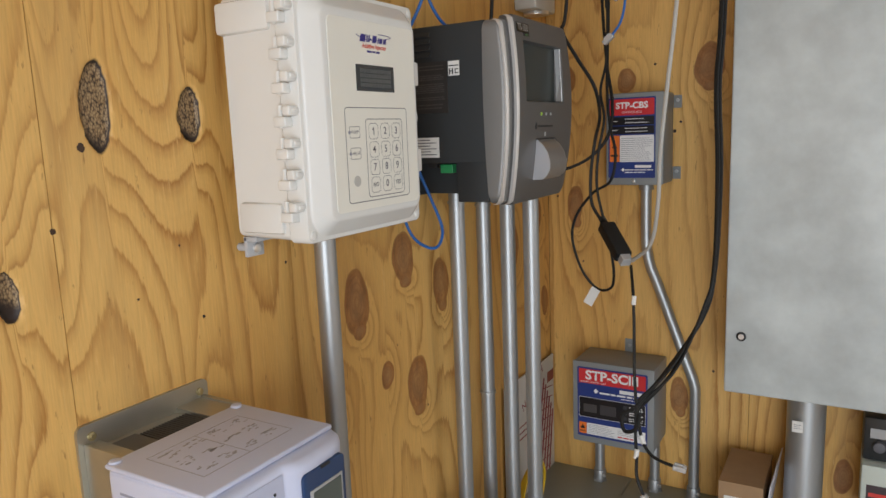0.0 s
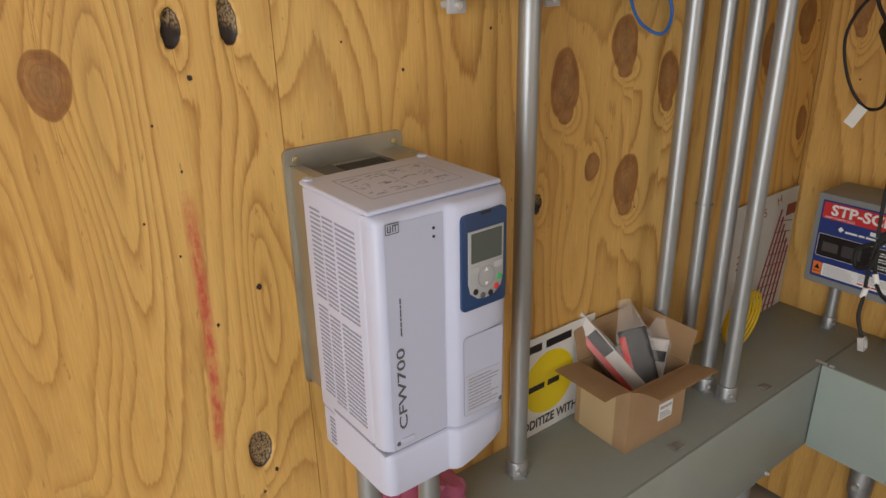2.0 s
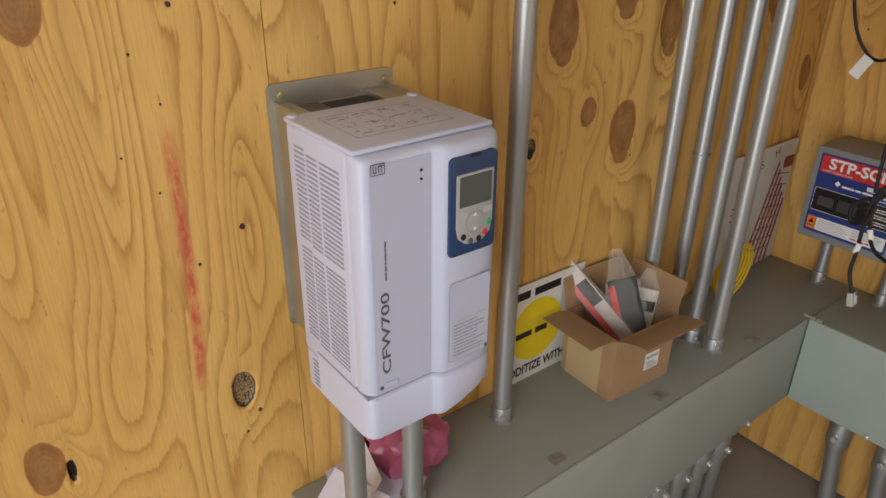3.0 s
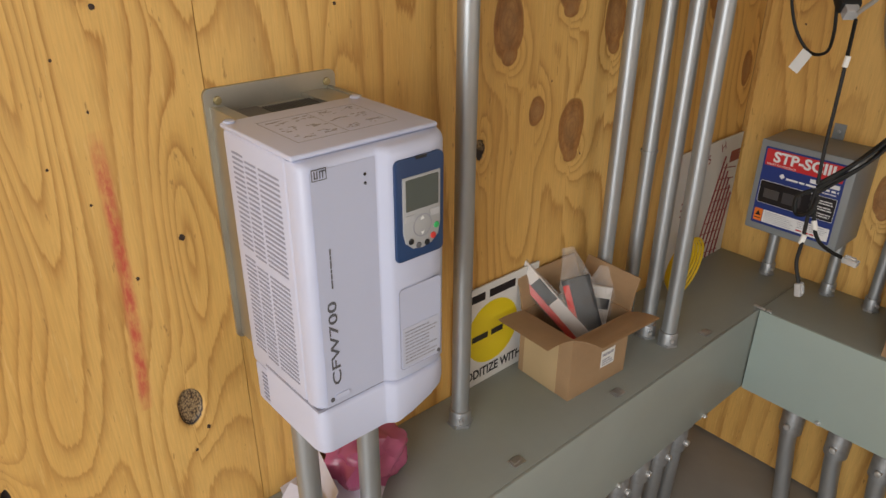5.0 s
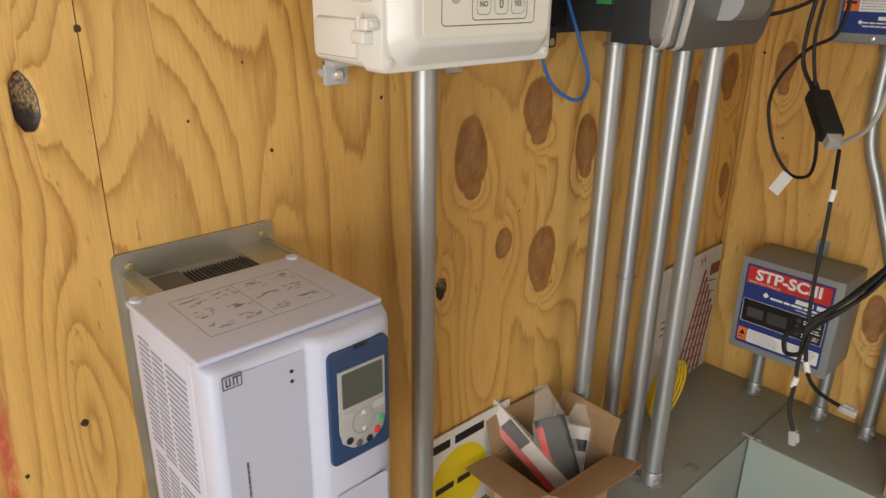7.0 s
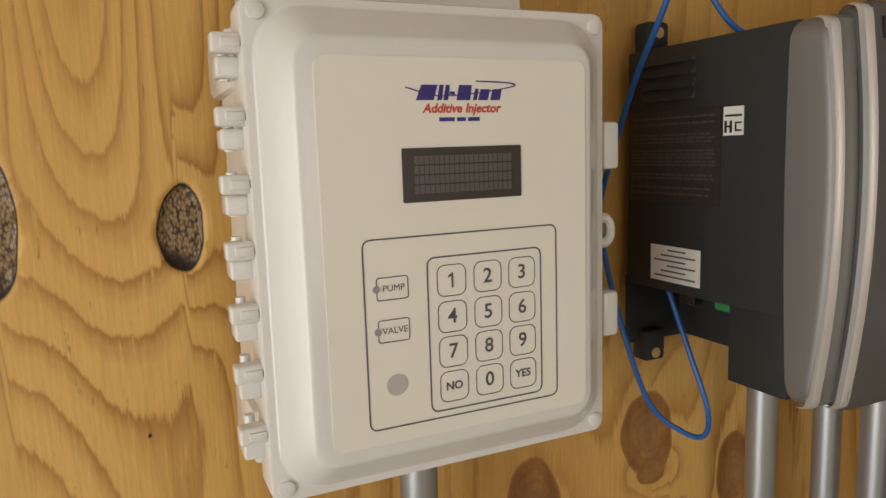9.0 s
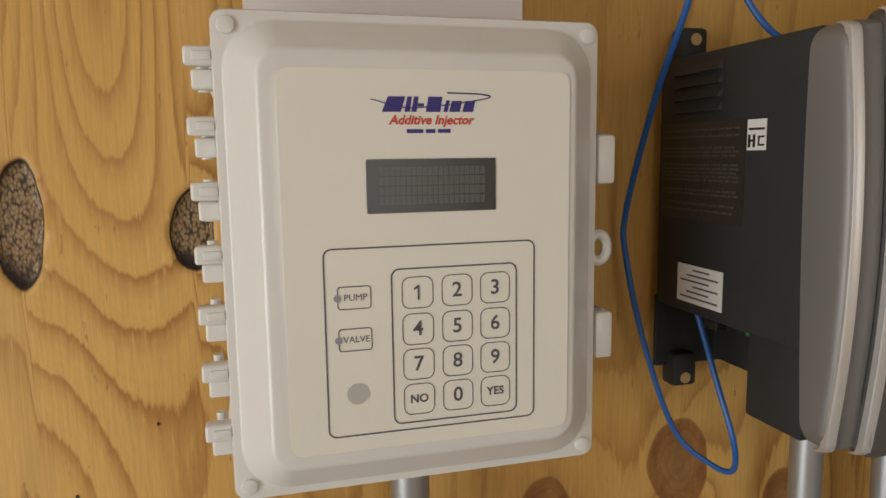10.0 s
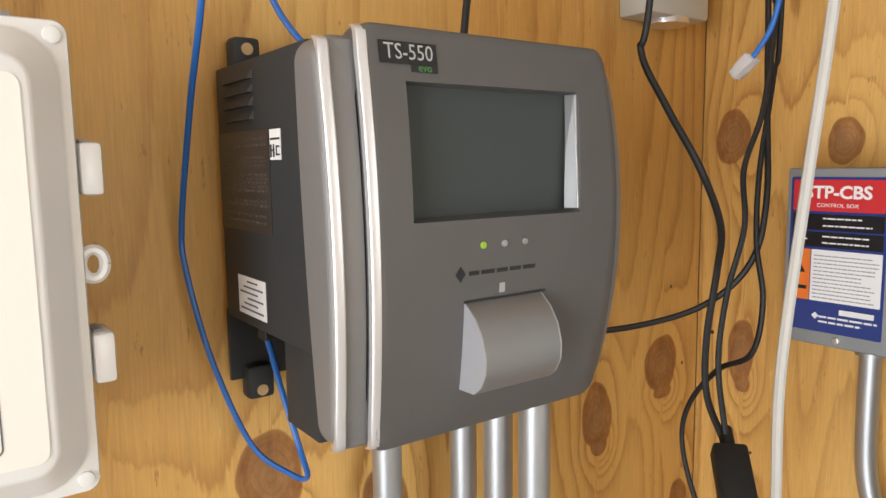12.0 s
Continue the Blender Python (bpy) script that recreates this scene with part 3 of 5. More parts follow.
GREEN = mat("green_key", (0.03, 0.42, 0.12), 0.4)
RED = mat("red_key", (0.62, 0.05, 0.04), 0.4)
DARK_METAL = worn("heat_sink", (0.12, 0.12, 0.125), 0.45, metal=0.7)
drive = thing("inverter_drive", "pale lilac-grey inverter drive flange-mounted on the plywood", "inverter", on_a(.4145, .930) @ Matrix.Diagonal((.966, 1, 1, 1)))
W, H = .174, .338
part("flange", prism(round_rect(.172, .312, .008), 0, .004, .098, .201), ZINC, drive, "bare zinc-plated mounting flange")
for u in (.028, .171):
    part("screw", join(join(bmesh.new(), disc(.0048, .004, .0066, u, .3435, 12, .001)), disc(.0026, .0066, .0078, u, .3435, 6)), mat("brass_screw", (.46, .39, .22), .4, .9), drive, "yellow-plated screw", smooth=True)
hb = box(.018, .024, .05, .338, .004, .066, .0008)
box(.172, .178, .05, .338, .004, .066, bm=hb)
box(.024, .172, .05, .330, .004, .022, bm=hb)
box(.024, .036, .312, .336, .004, .066, bm=hb)
box(.135, .172, .312, .336, .004, .066, bm=hb)
part("heat_sink_housing", hb, ZINC, drive, "zinc-plated sheet housing")
part("fan_plate", box(.036, .066, .300, .335, .022, .066), DARK_METAL, drive, "dark grey plate beside the fins")
for i in range(17):
    part("cooling_fin", box(.0665 + i * .004, .0680 + i * .004, .06, .334, .024, .065), DARK_METAL, drive, "dark aluminium cooling fin")
body = box(0, W, .052, H - .004, .066, .190, .006, 3)
part("body", body, DRIVE_PLASTIC, drive, smooth=True)
part("top_cover", box(-.0005, W + .0015, H - .0055, H, .064, .2025, .0024, 3), DRIVE_PLASTIC, drive, smooth=True)
for u in (.008, W - .008):
    part("hinge_boss", join(bmesh.new(), disc(.0065, H - .004, H + .0024, 0, 0, 18, .002), Matrix(((1, 0, 0, u), (0, 0, 1, 0), (0, -1, 0, .070), (0, 0, 0, 1)))), DRIVE_PLASTIC, drive, smooth=True)


def profile_front(v0, v1, back, grow=0.0):
    """The drive's front in plan: rounded left edge, a long flat, a step and a bowed right lobe."""
    pts = [(0 - grow, back), (0 - grow, .197), (.0016, .2050), (.0050, .2095 + grow), (.0105, .2120 + grow), (.0150, .2125 + grow), (.084, .2130 + grow), (.0875, .2145 + grow), (.0935, .2205 + grow), (.099, .2228 + grow), (.118, .2235 + grow),
           (.147, .2225 + grow), (.163, .2195 + grow), (.172, .2135), (.1765, .2045), (W + .0025 + grow, back)]
    rings = []
    for v, drop in ((v0, .0008), (v0 + .0012, 0), (v1 - .0085, 0), (v1 - .0050, .0010), (v1 - .0020, .0034), (v1, .0075)):
        rings.append([(u, v, w if w <= back else max(back + .0002, w - drop)) for u, w in pts])
    return loft(rings)


part("front_cover", profile_front(.0635, H - .0060, .190), DRIVE_PLASTIC, drive, smooth=True)
kit = profile_front(.004, .0610, .100, .0006)
for vt in kit.verts:
    if vt.co.y < .02 and vt.co.z > .15:
        vt.co.y += .028 * max(0, (vt.co.x - .085) / .09) ** 1.3
part("cover_seam", box(-.0002, W + .001, .0605, .0640, .10, .2105), SLOT, drive)
part("terminal_cover", kit, DRIVE_PLASTIC, drive, smooth=True)
part("conduit_box", box(.001, W - .001, -.002, .052, .068, .160, .004), DRIVE_PLASTIC, drive, smooth=True)
# thin sheet that puts the flat's facing shade into colour, no separate panel
sticker("tinted_panel", .0105, .0842, .066, H - .014, .2131, DRIVE_PANEL, drive, .002, "flat of the drive front, coloured darker for its shading")
sticker("service_panel", .1020, .160, .076, .176, .2237, DRIVE_PANEL, drive, .004, "pale blue-grey panel with a rating label")
part("panel_outline", ring_line(.0595, .1015, .005, .0007, .2242, .131, .126), SLOT, drive)
sticker("rating_label", .1045, .1575, .078, .128, .2242, worn("pale_label", (.50, .52, .62), .4, vary=.02), drive, .001, "pale grey rating label")
bars("small_print", .108, .154, [.083 + i * .0044 for i in range(10)], .0013, .2247, INK_SOFT, drive, 4)
bm = ring_line(.0165, .0115, .001, .0010, .2137, .0205, .3200)
for u in (.0150, .0180, .0210, .0240):
    box(u, u + .0012, .3165, .3235, .2135, .2138, bm=bm)
for u, v in ((.0150, .3165), (.0210, .3223), (.0240, .3223)):
    box(u, u + .0040, v, v + .0012, .2135, .2138, bm=bm)
part("maker_badge", bm, INK, drive)
lettering("CFW700", .0150, .0245, .1385, .2139, INK, drive, squeeze=1.80, turn=radians(90), bold=.0002)
bars("small_print", .0, .057, [0], .0016, .0, INK, drive, 7).matrix_local = Matrix(((0, -1, 0, .0262), (1, 0, 0, .202), (0, 0, 1, .2137), (0, 0, 0, 1)))
for v in (.309, .300):
    part("status_light", join(bmesh.new(), disc(.0016, .2130, .2141, .0715, v, 10)), BLACK, drive)
part("slide_tab", prism(round_rect(.018, .0055, .0026), .2130, .2150, .0285, .0745), DRIVE_PLASTIC, drive, smooth=True)
for u, v in ((.0165, .0725), (.157, .080)):
    part("cover_screw", join(bmesh.new(), disc(.0026, .210, .2250 if u > .1 else .2142, u, v, 12)), INK, drive)
# slots are slightly raised strips; the shade inside them is only their darker colour
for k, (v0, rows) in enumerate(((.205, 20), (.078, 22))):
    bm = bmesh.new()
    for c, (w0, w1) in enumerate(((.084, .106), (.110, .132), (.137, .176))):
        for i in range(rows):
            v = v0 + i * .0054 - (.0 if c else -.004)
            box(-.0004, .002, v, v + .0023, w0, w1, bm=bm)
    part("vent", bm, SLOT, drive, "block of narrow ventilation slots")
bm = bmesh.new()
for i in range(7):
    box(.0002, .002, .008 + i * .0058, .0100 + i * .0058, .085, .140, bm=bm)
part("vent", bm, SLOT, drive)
# printed notes on the top
bm = bmesh.new()
rnd = random.Random(5)
for i in range(4):
    for j in range(3):
        cu, cw = .042 + i * .029, .105 + j * .026
        for k in range(9):
            a, b = cu + rnd.uniform(-.010, .008), cw + rnd.uniform(-.008, .006)
            box(a, a + rnd.uniform(.002, .007), H, H + .0003, b, b + rnd.uniform(.0006, .0022), bm=bm)
for w in (.092, .172):
    box(.026, .146, H, H + .0003, w, w + .0006, bm=bm)
for u in (.026, .085, .1455):
    box(u, u + .0006, H, H + .0003, .092, .172, bm=bm)
part("printed_note", bm, INK_SOFT, drive)
hmi = part("keypad", prism(round_rect(.064, .109, .006), .2215, .2262, .132, .263, .0015), NAVY, drive, "navy blue operator keypad", smooth=True)
hmi.location.x = -.0015
part("notch", box(.126, .140, .3150, .3180, .2255, .2268), BLACK, hmi)
pts = [(-.025, .040), (.025, .040), (.025, -.018), (.022, -.030), (.012, -.038), (0, -.040), (-.012, -.038), (-.022, -.030), (-.025, -.018)]
part("keypad_face", prism(pts[::-1], .2262, .2276, .133, .259, .0008), HMI_GREY, hmi, "silver-grey key area", smooth=True)
part("screen", prism(round_rect(.043, .033, .001), .2276, .2282, .133, .2800), LCD, hmi, "dark unlit display")
part("key_ring", ring_line(.025, .025, .0124, .0012, .2280, .133, .2445), INK_SOFT, hmi)
for u, v, mt, r in ((.1520, .2395, GREEN, .0034), (.1475, .2290, RED, .0036), (.1390, .2235, BLACK, .0034), (.1275, .2235, INK, .0034), (.1175, .2300, BLACK, .0034)):
    part("key", join(bmesh.new(), disc(r, .2276, .2288, u, v, 14, .0005)), mt, hmi, smooth=True)
for u in (.1165, .1500):
    sticker("soft_key", u - .006, u + .006, .2515, .2590, .2277, mat("soft_key_grey", (.44, .44, .45), .45), hmi, .001)
for s in (.008, -.008):
    part("arrow", prism([(-.0025, -.0015 if s > 0 else .0015), (.0025, -.0015 if s > 0 else .0015), (0, .0025 if s > 0 else -.0025)][::1 if s > 0 else -1], .2277, .2283, .133, .2445 + s), WHITE_PAPER, hmi)

# ---- injector control box ----
FOOT_GREY = worn("grey_foot_plastic", (.47, .48, .50), .4, vary=.03)
inj = thing("injector_control_box", "white fibreglass control box with keypad on plywood", "control box", on_a(.632, 1.446))
W, H = .236, .287
rings = []
for w, g in ((.030, -.010), (.032, -.006), (.112, -.004), (.114, -.004)):
    rings.append([(W / 2 + x, H / 2 + y, w) for x, y in round_rect(W + 2 * g, H + 2 * g, .010)])
part("body", loft(rings), WHITE_PLASTIC, inj, smooth=True)
for v0, w0 in ((.012, .040), (.238, .026)):
    part("rib", box(-.001, W + .001, v0, v0 + .036, w0, .108, .005, 2), WHITE_PLASTIC, inj, smooth=True)
for u in (.020, W - .048):
    for v in (-.022, H - .004):
        ft = box(u, u + .028, v, v + .026, .022, .028, .0015)
        box(u, u + .028, v + .020 if v < 0 else v - .002, v + .026 if v < 0 else v + .006, .022, .044, .001, bm=ft)
        join(ft, disc(.005, 0, .022, u + .014, v + (.010 if v < 0 else .016), 14))
        foot = part("mounting_foot", ft, FOOT_GREY, inj, "grey plastic mounting foot", smooth=True)
        part("screw", join(bmesh.new(), disc(.006, .028, .032, u + .014, v + (.010 if v < 0 else .016), 10, .001)), TS_BRIGHT, foot, smooth=True)
rings = [[(W / 2 + x, H / 2 + y, w) for x, y in round_rect(W + 2 * g, H + 2 * g, r)] for w, g, r in
         ((.1155, -.003, .008), (.1165, -.002, .008), (.1405, -.002, .008), (.1426, -.0030, .0075), (.1430, -.0042, .007), (.1430, -.0068, .028), (.1434, -.0078, .028), (.1446, -.0088, .027), (.1462, -.0102, .026),
          (.1566, -.0222, .016), (.1582, -.0238, .015), (.1592, -.0250, .014), (.1598, -.0270, .012), (.1598, -.034, .010))]
door = part("door", loft(rings), WHITE_PLASTIC, inj, "raised white door with rounded edge", smooth=True)
for u in (.0105, W - .0105):
    for v in (.0110, H - .0110):
        part("screw_cap", join(bmesh.new(), disc(.0050, .1425, .1448, u, v, 18, .001)), WHITE_PLASTIC, door, smooth=True)
for v in (.265, .227, .191, .155, .120, .086, .050):
    hb = box(-.0128, .003, v - .0105, v, .130, .141, .0018, 3)
    box(-.0080, .002, v - .0078, v - .0028, .1405, .1424, .0008, bm=hb)
    hg = part("hinge", hb, WHITE_PLASTIC, inj, "white moulded hinge", smooth=True)
    part("knuckle", box(-.0098, .003, v - .0225, v - .0112, .114, .132, .0018, 3), WHITE_PLASTIC, hg, smooth=True)
    part("pin", join(bmesh.new(), disc(.0030, v - .0235, v + .001, 0, 0, 10), Matrix(((1, 0, 0, -.004), (0, 0, 1, 0), (0, -1, 0, .120), (0, 0, 0, 1)))), WHITE_PLASTIC, hg, smooth=True)
for v in (.184, .068):
    lt = part("latch", box(W - .001, W + .012, v, v + .032, .108, .142, .003, 2), WHITE_PLASTIC, inj, "white snap latch", smooth=True)
    part("latch_pin", box(W + .0005, W + .006, v + .032, v + .0335, .116, .136), INK_SOFT, lt)
ring = tube([(W + .0035 + .0068 * math.cos(a), .142 + .0090 * math.sin(a), .134) for a in [i * math.pi / 8 for i in range(17)]], .0035, 8, 2)
part("padlock_eye", ring, WHITE_PLASTIC, inj, smooth=True)
film = part("keypad_film", prism(round_rect(.171, .219, .007), .1598, .1606, .1205, .1425), KEYPAD_FILM, inj, "cream printed keypad film")
Z = .1609
lcd = part("display", prism(round_rect(.0765, .0305, .0008), .1606, .1612, .1205, .1870), mat("lcd_bezel", (.035, .035, .037), .25), film, "dark unlit character display")
bm = bmesh.new()
for i in range(20):
    for j in range(4):
        box(.0895 + i * .00315, .0921 + i * .00315, .1765 + j * .0055, .1812 + j * .0055, .1612, .1614, bm=bm)
tagged(part("cell_matrix", bm, mat("lcd_cells", (.085, .088, .086), .3), lcd), kind="stuff")
part("outline", ring_line(.1275, .111, .005, .0009, Z, .1200, .0975), INK, film)
part("outline", ring_line(.0775, .0935, .005, .0009, Z, .1335, .0930), INK, film)
for i, u in enumerate((.1105, .1345, .1582)):
    for j, v in enumerate((.1250, .1032, .0820, .0607)):
        part("key_outline", ring_line(.0190, .0190, .005, .00055, Z, u, v), INK, film)
        s = (("1", "4", "7", "NO"), ("2", "5", "8", "0"), ("3", "6", "9", "YES"))[i][j]
        if s == "1":
            part("key_legend", prism([(x * .0125, y * .0125) for x, y in ((.09, -.35), (.09, .36), (.02, .36), (-.17, .22), (-.17, .12), (0, .21), (0, -.35))], Z - .0002, Z + .0001, u, v), INK, film)
            continue
        lettering(s, .0070 if len(s) > 1 else .0125, u, v, Z, INK, film, bold=.00018, name="key_legend")
for s, v in (("PUMP", .1243), ("VALVE", .0998)):
    part("key_outline", ring_line(.0195, .0135, .002, .0006, Z, .0735, v), INK, film)
    lettering(s, .0054, .0742, v, Z, INK, film, name="key_legend")
    part("indicator", join(bmesh.new(), disc(.0021, .1606, .1612, .0638, v, 12)), INK_SOFT, film)
part("sensor_window", join(bmesh.new(), disc(.0064, .1606, .1610, .0740, .0675, 20)), worn("pale_window", (.50, .49, .46), .3, vary=.02), film)
BLUE_INK, RED_INK = mat("blue_ink", (.035, .025, .20), .5), mat("red_ink", (.62, .06, .03), .5)
bm = bmesh.new()
x = .092
for w, h, d in ((.0125, .0085, .004), (.0035, .0085, .002), (.0035, .0085, .002), (.004, .0018, .0), (.0100, .0085, .002), (.0030, .0065, .002), (.0075, .0062, .002), (.0075, .0062, .002)):
    y0 = .2285 + (.003 if h < .002 else 0)
    vs = [bm.verts.new(p) for p in ((x, y0, Z), (x + w * .86, y0, Z), (x + w * .86 + d * .7, y0 + h, Z), (x + d * .9, y0 + h, Z))]
    bm.faces.new(vs)
    x += w + .0004
part("logo", bm, BLUE_INK, film)
part("logo_swoosh", tube([(.086, .2355, Z), (.105, .2310, Z), (.130, .2325, Z), (.1545, .2365, Z), (.150, .2385, Z), (.13, .2392, Z)], .0004, 4, 6), BLUE_INK, film)
lettering("Additive Injector", .0072, .1205, .2238, Z, RED_INK, film, shear=.25, bold=.0002)
bars("small_print", .106, .133, [.2178], .0022, .1606, BLUE_INK, film, 3)
# a sheet of white paper stands behind the box
pp = thing("paper_sheet", "white paper sheet tucked behind the injector box", "paper", on_a(.652, 1.7335))
part("sheet", box(0, .186, 0, .10, .0835, .0841), worn("pinkish_paper", (.74, .69, .68), .7, vary=.02), pp)

# ---- gauge console ----
ts = thing("gauge_console", "charcoal and pewter tank gauge console with touch screen", "console", on_a(1.0, 1.455))
shell = box(-.007, .246, .064, .271, .012, .187, .002)
box(-.007, .246, .004, .066, .133, .187, .002, bm=shell)
box(.046, .240, .012, .074, .024, .150, bm=shell)
box(-.007, .240, .006, .070, .010, .015, bm=shell)
part("housing", shell, TS_DARK, ts, "charcoal powder-coated steel housing", smooth=True)
for v in (-.012, .268):
    for u in (.004, .205):
        tb = box(u, u + .024, v, v + .030, .006, .026, .004, 2)
        part("mounting_tab", tb, TS_DARK, ts, smooth=True)
        part("tab_hole", join(bmesh.new(), disc(.005, .0258, .0268, u + .012, v + (.008 if v < 0 else .020), 12)), PLAIN_PLY, ts)
for i in range(4):
    v = .226 + i * .0100
    lv = bmesh.new()
    vs = [lv.verts.new(p) for p in ((-.0068, v, .033), (-.0068, v, .094), (-.0068, v + .007, .094), (-.0068, v + .007, .033), (-.0105, v, .035), (-.0105, v, .092))]
    for f in ((4, 5, 2, 3), (0, 3, 4), (1, 5, 2), (0, 4, 5, 1)):
        lv.faces.new([vs[k] for k in f])
    part("louvre", lv, TS_DARK, ts)


def side_sticker(name, v0, v1, w0, w1, material, label="", off=.0):
    return part(name, box(-.0076 - off, -.0068 - off, v0, v1, w0, w1), material, ts, label)


RATING = worn("rating_plate", (.030, .027, .026), .35, vary=.1)
side_sticker("rating_label", .141, .218, .014, .122, RATING, "dark brown rating label")
bm = bmesh.new()
rnd = random.Random(2)
for v in (.211, .206, .197, .194, .191, .184, .181, .178, .175, .172, .164, .161, .153, .148):
    w = .020
    while w < .112:
        d = rnd.uniform(.003, .012)
        box(-.0080, -.0076, v, v + .0016, w, min(w + d, .116), bm=bm)
        w += d + .0018
part("small_print", bm, mat("rating_print", (.075, .068, .062), .5), ts)
side_sticker("approval_label", .1955, .2170, .124, .1430, WHITE_PAPER, "white approval sticker")
bm = box(-.0081, -.0076, .1975, .2065, .1255, .1275)
box(-.0081, -.0076, .1975, .2065, .1305, .1325, bm=bm)
box(-.0081, -.0076, .2015, .2030, .1275, .1305, bm=bm)
box(-.0081, -.0076, .1985, .2055, .1355, .1368, bm=bm)
box(-.0081, -.0076, .1985, .1998, .1368, .1415, bm=bm)
box(-.0081, -.0076, .2042, .2055, .1368, .1415, bm=bm)
box(-.0081, -.0076, .2095, .2110, .1260, .1415, bm=bm)
part("approval_marks", bm, BLACK, ts)
side_sticker("serial_label", .073, .104, .045, .103, WHITE_PAPER, "white serial number sticker")
bm = bmesh.new()
for i in range(6):
    box(-.0081, -.0076, .077 + i * .0045, .0783 + i * .0045, .050 + (i % 3) * .008, .098 - (i % 2) * .011, bm=bm)
part("small_print", bm, INK, ts)
part("green_terminal", box(.034, .0465, .046, .060, .079, .102, .001), mat("green_connector", (.03, .30, .10), .4), ts, "green plug-in terminal block")
part("data_socket", box(-.0065, .004, .057, .0645, .080, .096, .001), BLACK, ts)


def bowed(u0, u1, v0, v1, r, bow, n=7):
    """A rounded outline whose long right side bows outwards."""
    pts = []
    for x, y in round_rect(u1 - u0, v1 - v0, r, n):
        pts.append(((u0 + u1) / 2 + x, (v0 + v1) / 2 + y))
    out = []
    for u, v in pts:
        s = max(0.0, 1 - ((v - (v0 + v1) / 2) / ((v1 - v0) / 2)) ** 2)
        if u > (u0 + u1) / 2:
            u += bow * s
        out.append((u, v))
    full = []
    m = len(out)
    for i in range(m):
        a, b = out[i], out[(i + 1) % m]
        full.append(a)
        if math.hypot(a[0] - b[0], a[1] - b[1]) > .05 and a[0] > (u0 + u1) / 2 and b[0] > (u0 + u1) / 2:
            for k in range(1, 8):
                v = a[1] + (b[1] - a[1]) * k / 8
                s = 1 - ((v - (v0 + v1) / 2) / ((v1 - v0) / 2)) ** 2
                full.append((u1 + bow * s, v))
    return full


def ray_hit(poly, c, ang):
    d = (math.cos(ang), math.sin(ang))
    best = 0
    for (x0, y0), (x1, y1) in zip(poly, poly[1:] + poly[:1]):
        ex, ey = x1 - x0, y1 - y0
        den = d[0] * ey - d[1] * ex
        if abs(den) < 1e-12:
            continue
        t = ((x0 - c[0]) * ey - (y0 - c[1]) * ex) / den
        s = ((x0 - c[0]) * d[1] - (y0 - c[1]) * d[0]) / den
        if t > 0 and -1e-6 <= s <= 1 + 1e-6:
            best = max(best, t)
    return c[0] + d[0] * best, c[1] + d[1] * best


def dense(poly, step=.012):
    """The same outline with points no further apart than step."""
    out = []
    for (x0, y0), (x1, y1) in zip(poly, poly[1:] + poly[:1]):
        n = max(1, int(math.hypot(x1 - x0, y1 - y0) / step))
        out += [(x0 + (x1 - x0) * k / n, y0 + (y1 - y0) * k / n) for k in range(n)]
    return out


def framed(outer, inner, w0, w1, edge, sunk):
    """A plate with an opening: back edge, rounded front edge, front, and the walls of the opening down to sunk."""
    outer, inner = dense(outer), dense(inner)
    c = (sum(p[0] for p in inner) / len(inner), sum(p[1] for p in inner) / len(inner))
    angs = sorted({round(math.atan2(y - c[1], x - c[0]), 4) for x, y in outer + inner})
    o = [ray_hit(outer, c, a) for a in angs]
    i = [ray_hit(inner, c, a) for a in angs]

    def shrink(p, e):
        dx, dy = p[0] - c[0], p[1] - c[1]
        k = 1 - e / max(math.hypot(dx, dy), .01)
        return c[0] + dx * k, c[1] + dy * k
    lip = [shrink(p, edge) for p in o]
    rings = [[(*p, w0) for p in o], [(*p, w1 - edge) for p in o], [(*shrink(p, edge * .3), w1 - edge * .3) for p in o], [(*p, w1) for p in lip]]
    for k in range(1, 8):
        rings.append([(p[0] + (q[0] - p[0]) * k / 8, p[1] + (q[1] - p[1]) * k / 8, w1) for p, q in zip(lip, i)])
    return loft(rings + [[(*p, w1) for p in i], [(*shrink(p, .003), sunk) for p in i]], cap=False)


def swell(ob):
    """The console's front bows out at mid height, and its edge beside the strips bows sideways."""
    for vt in ob.data.vertices:
        u, v, w = vt.co
        q = max(0.0, 1 - ((v - .136) / .136) ** 2)
        out = max(0.0, min(1.0, (w - .190) / .010))
        side = max(0.0, min(1.0, 1 - u / .12))
        vt.co.z += out * (-.0095 + .0090 * v / .272 + .0115 * q) - (1 - out) * .003 * q
        vt.co.x += side * (.0075 - .0085 * v / .272 - .0005 * q)
    return ob


ring = dense(bowed(-.0135, .246, .001, .271, .016, .014))
mid = (.118, .136)
rings = [[(mid[0] + (u - mid[0]) * k, mid[1] + (v - mid[1]) * k, w) for u, v in ring] for k, w in ((1, .1865), (1, .2065), (.992, .2105), (.975, .2125), (.81, .2125), (.79, .1980))]
swell(part("front_shell", loft(rings), TS_SHELL, ts, "pewter plastic front shell", smooth=True))
SCREEN = mat("dark_screen", (.055, .064, .062), .30, spec=.18)
inner = [(.044, .153), (.199, .153), (.199, .2435), (.044, .2435)]
part("front_face", framed(bowed(.013, .232, -.003, .279, .012, .012), inner, .200, .2215, .005, .2055), TS_SILVER, ts, "pewter plastic bezel", smooth=True)
part("touch_screen", box(.038, .199, .151, .2445, .2085, .2135), SCREEN, ts, "dark grey unlit touch screen")
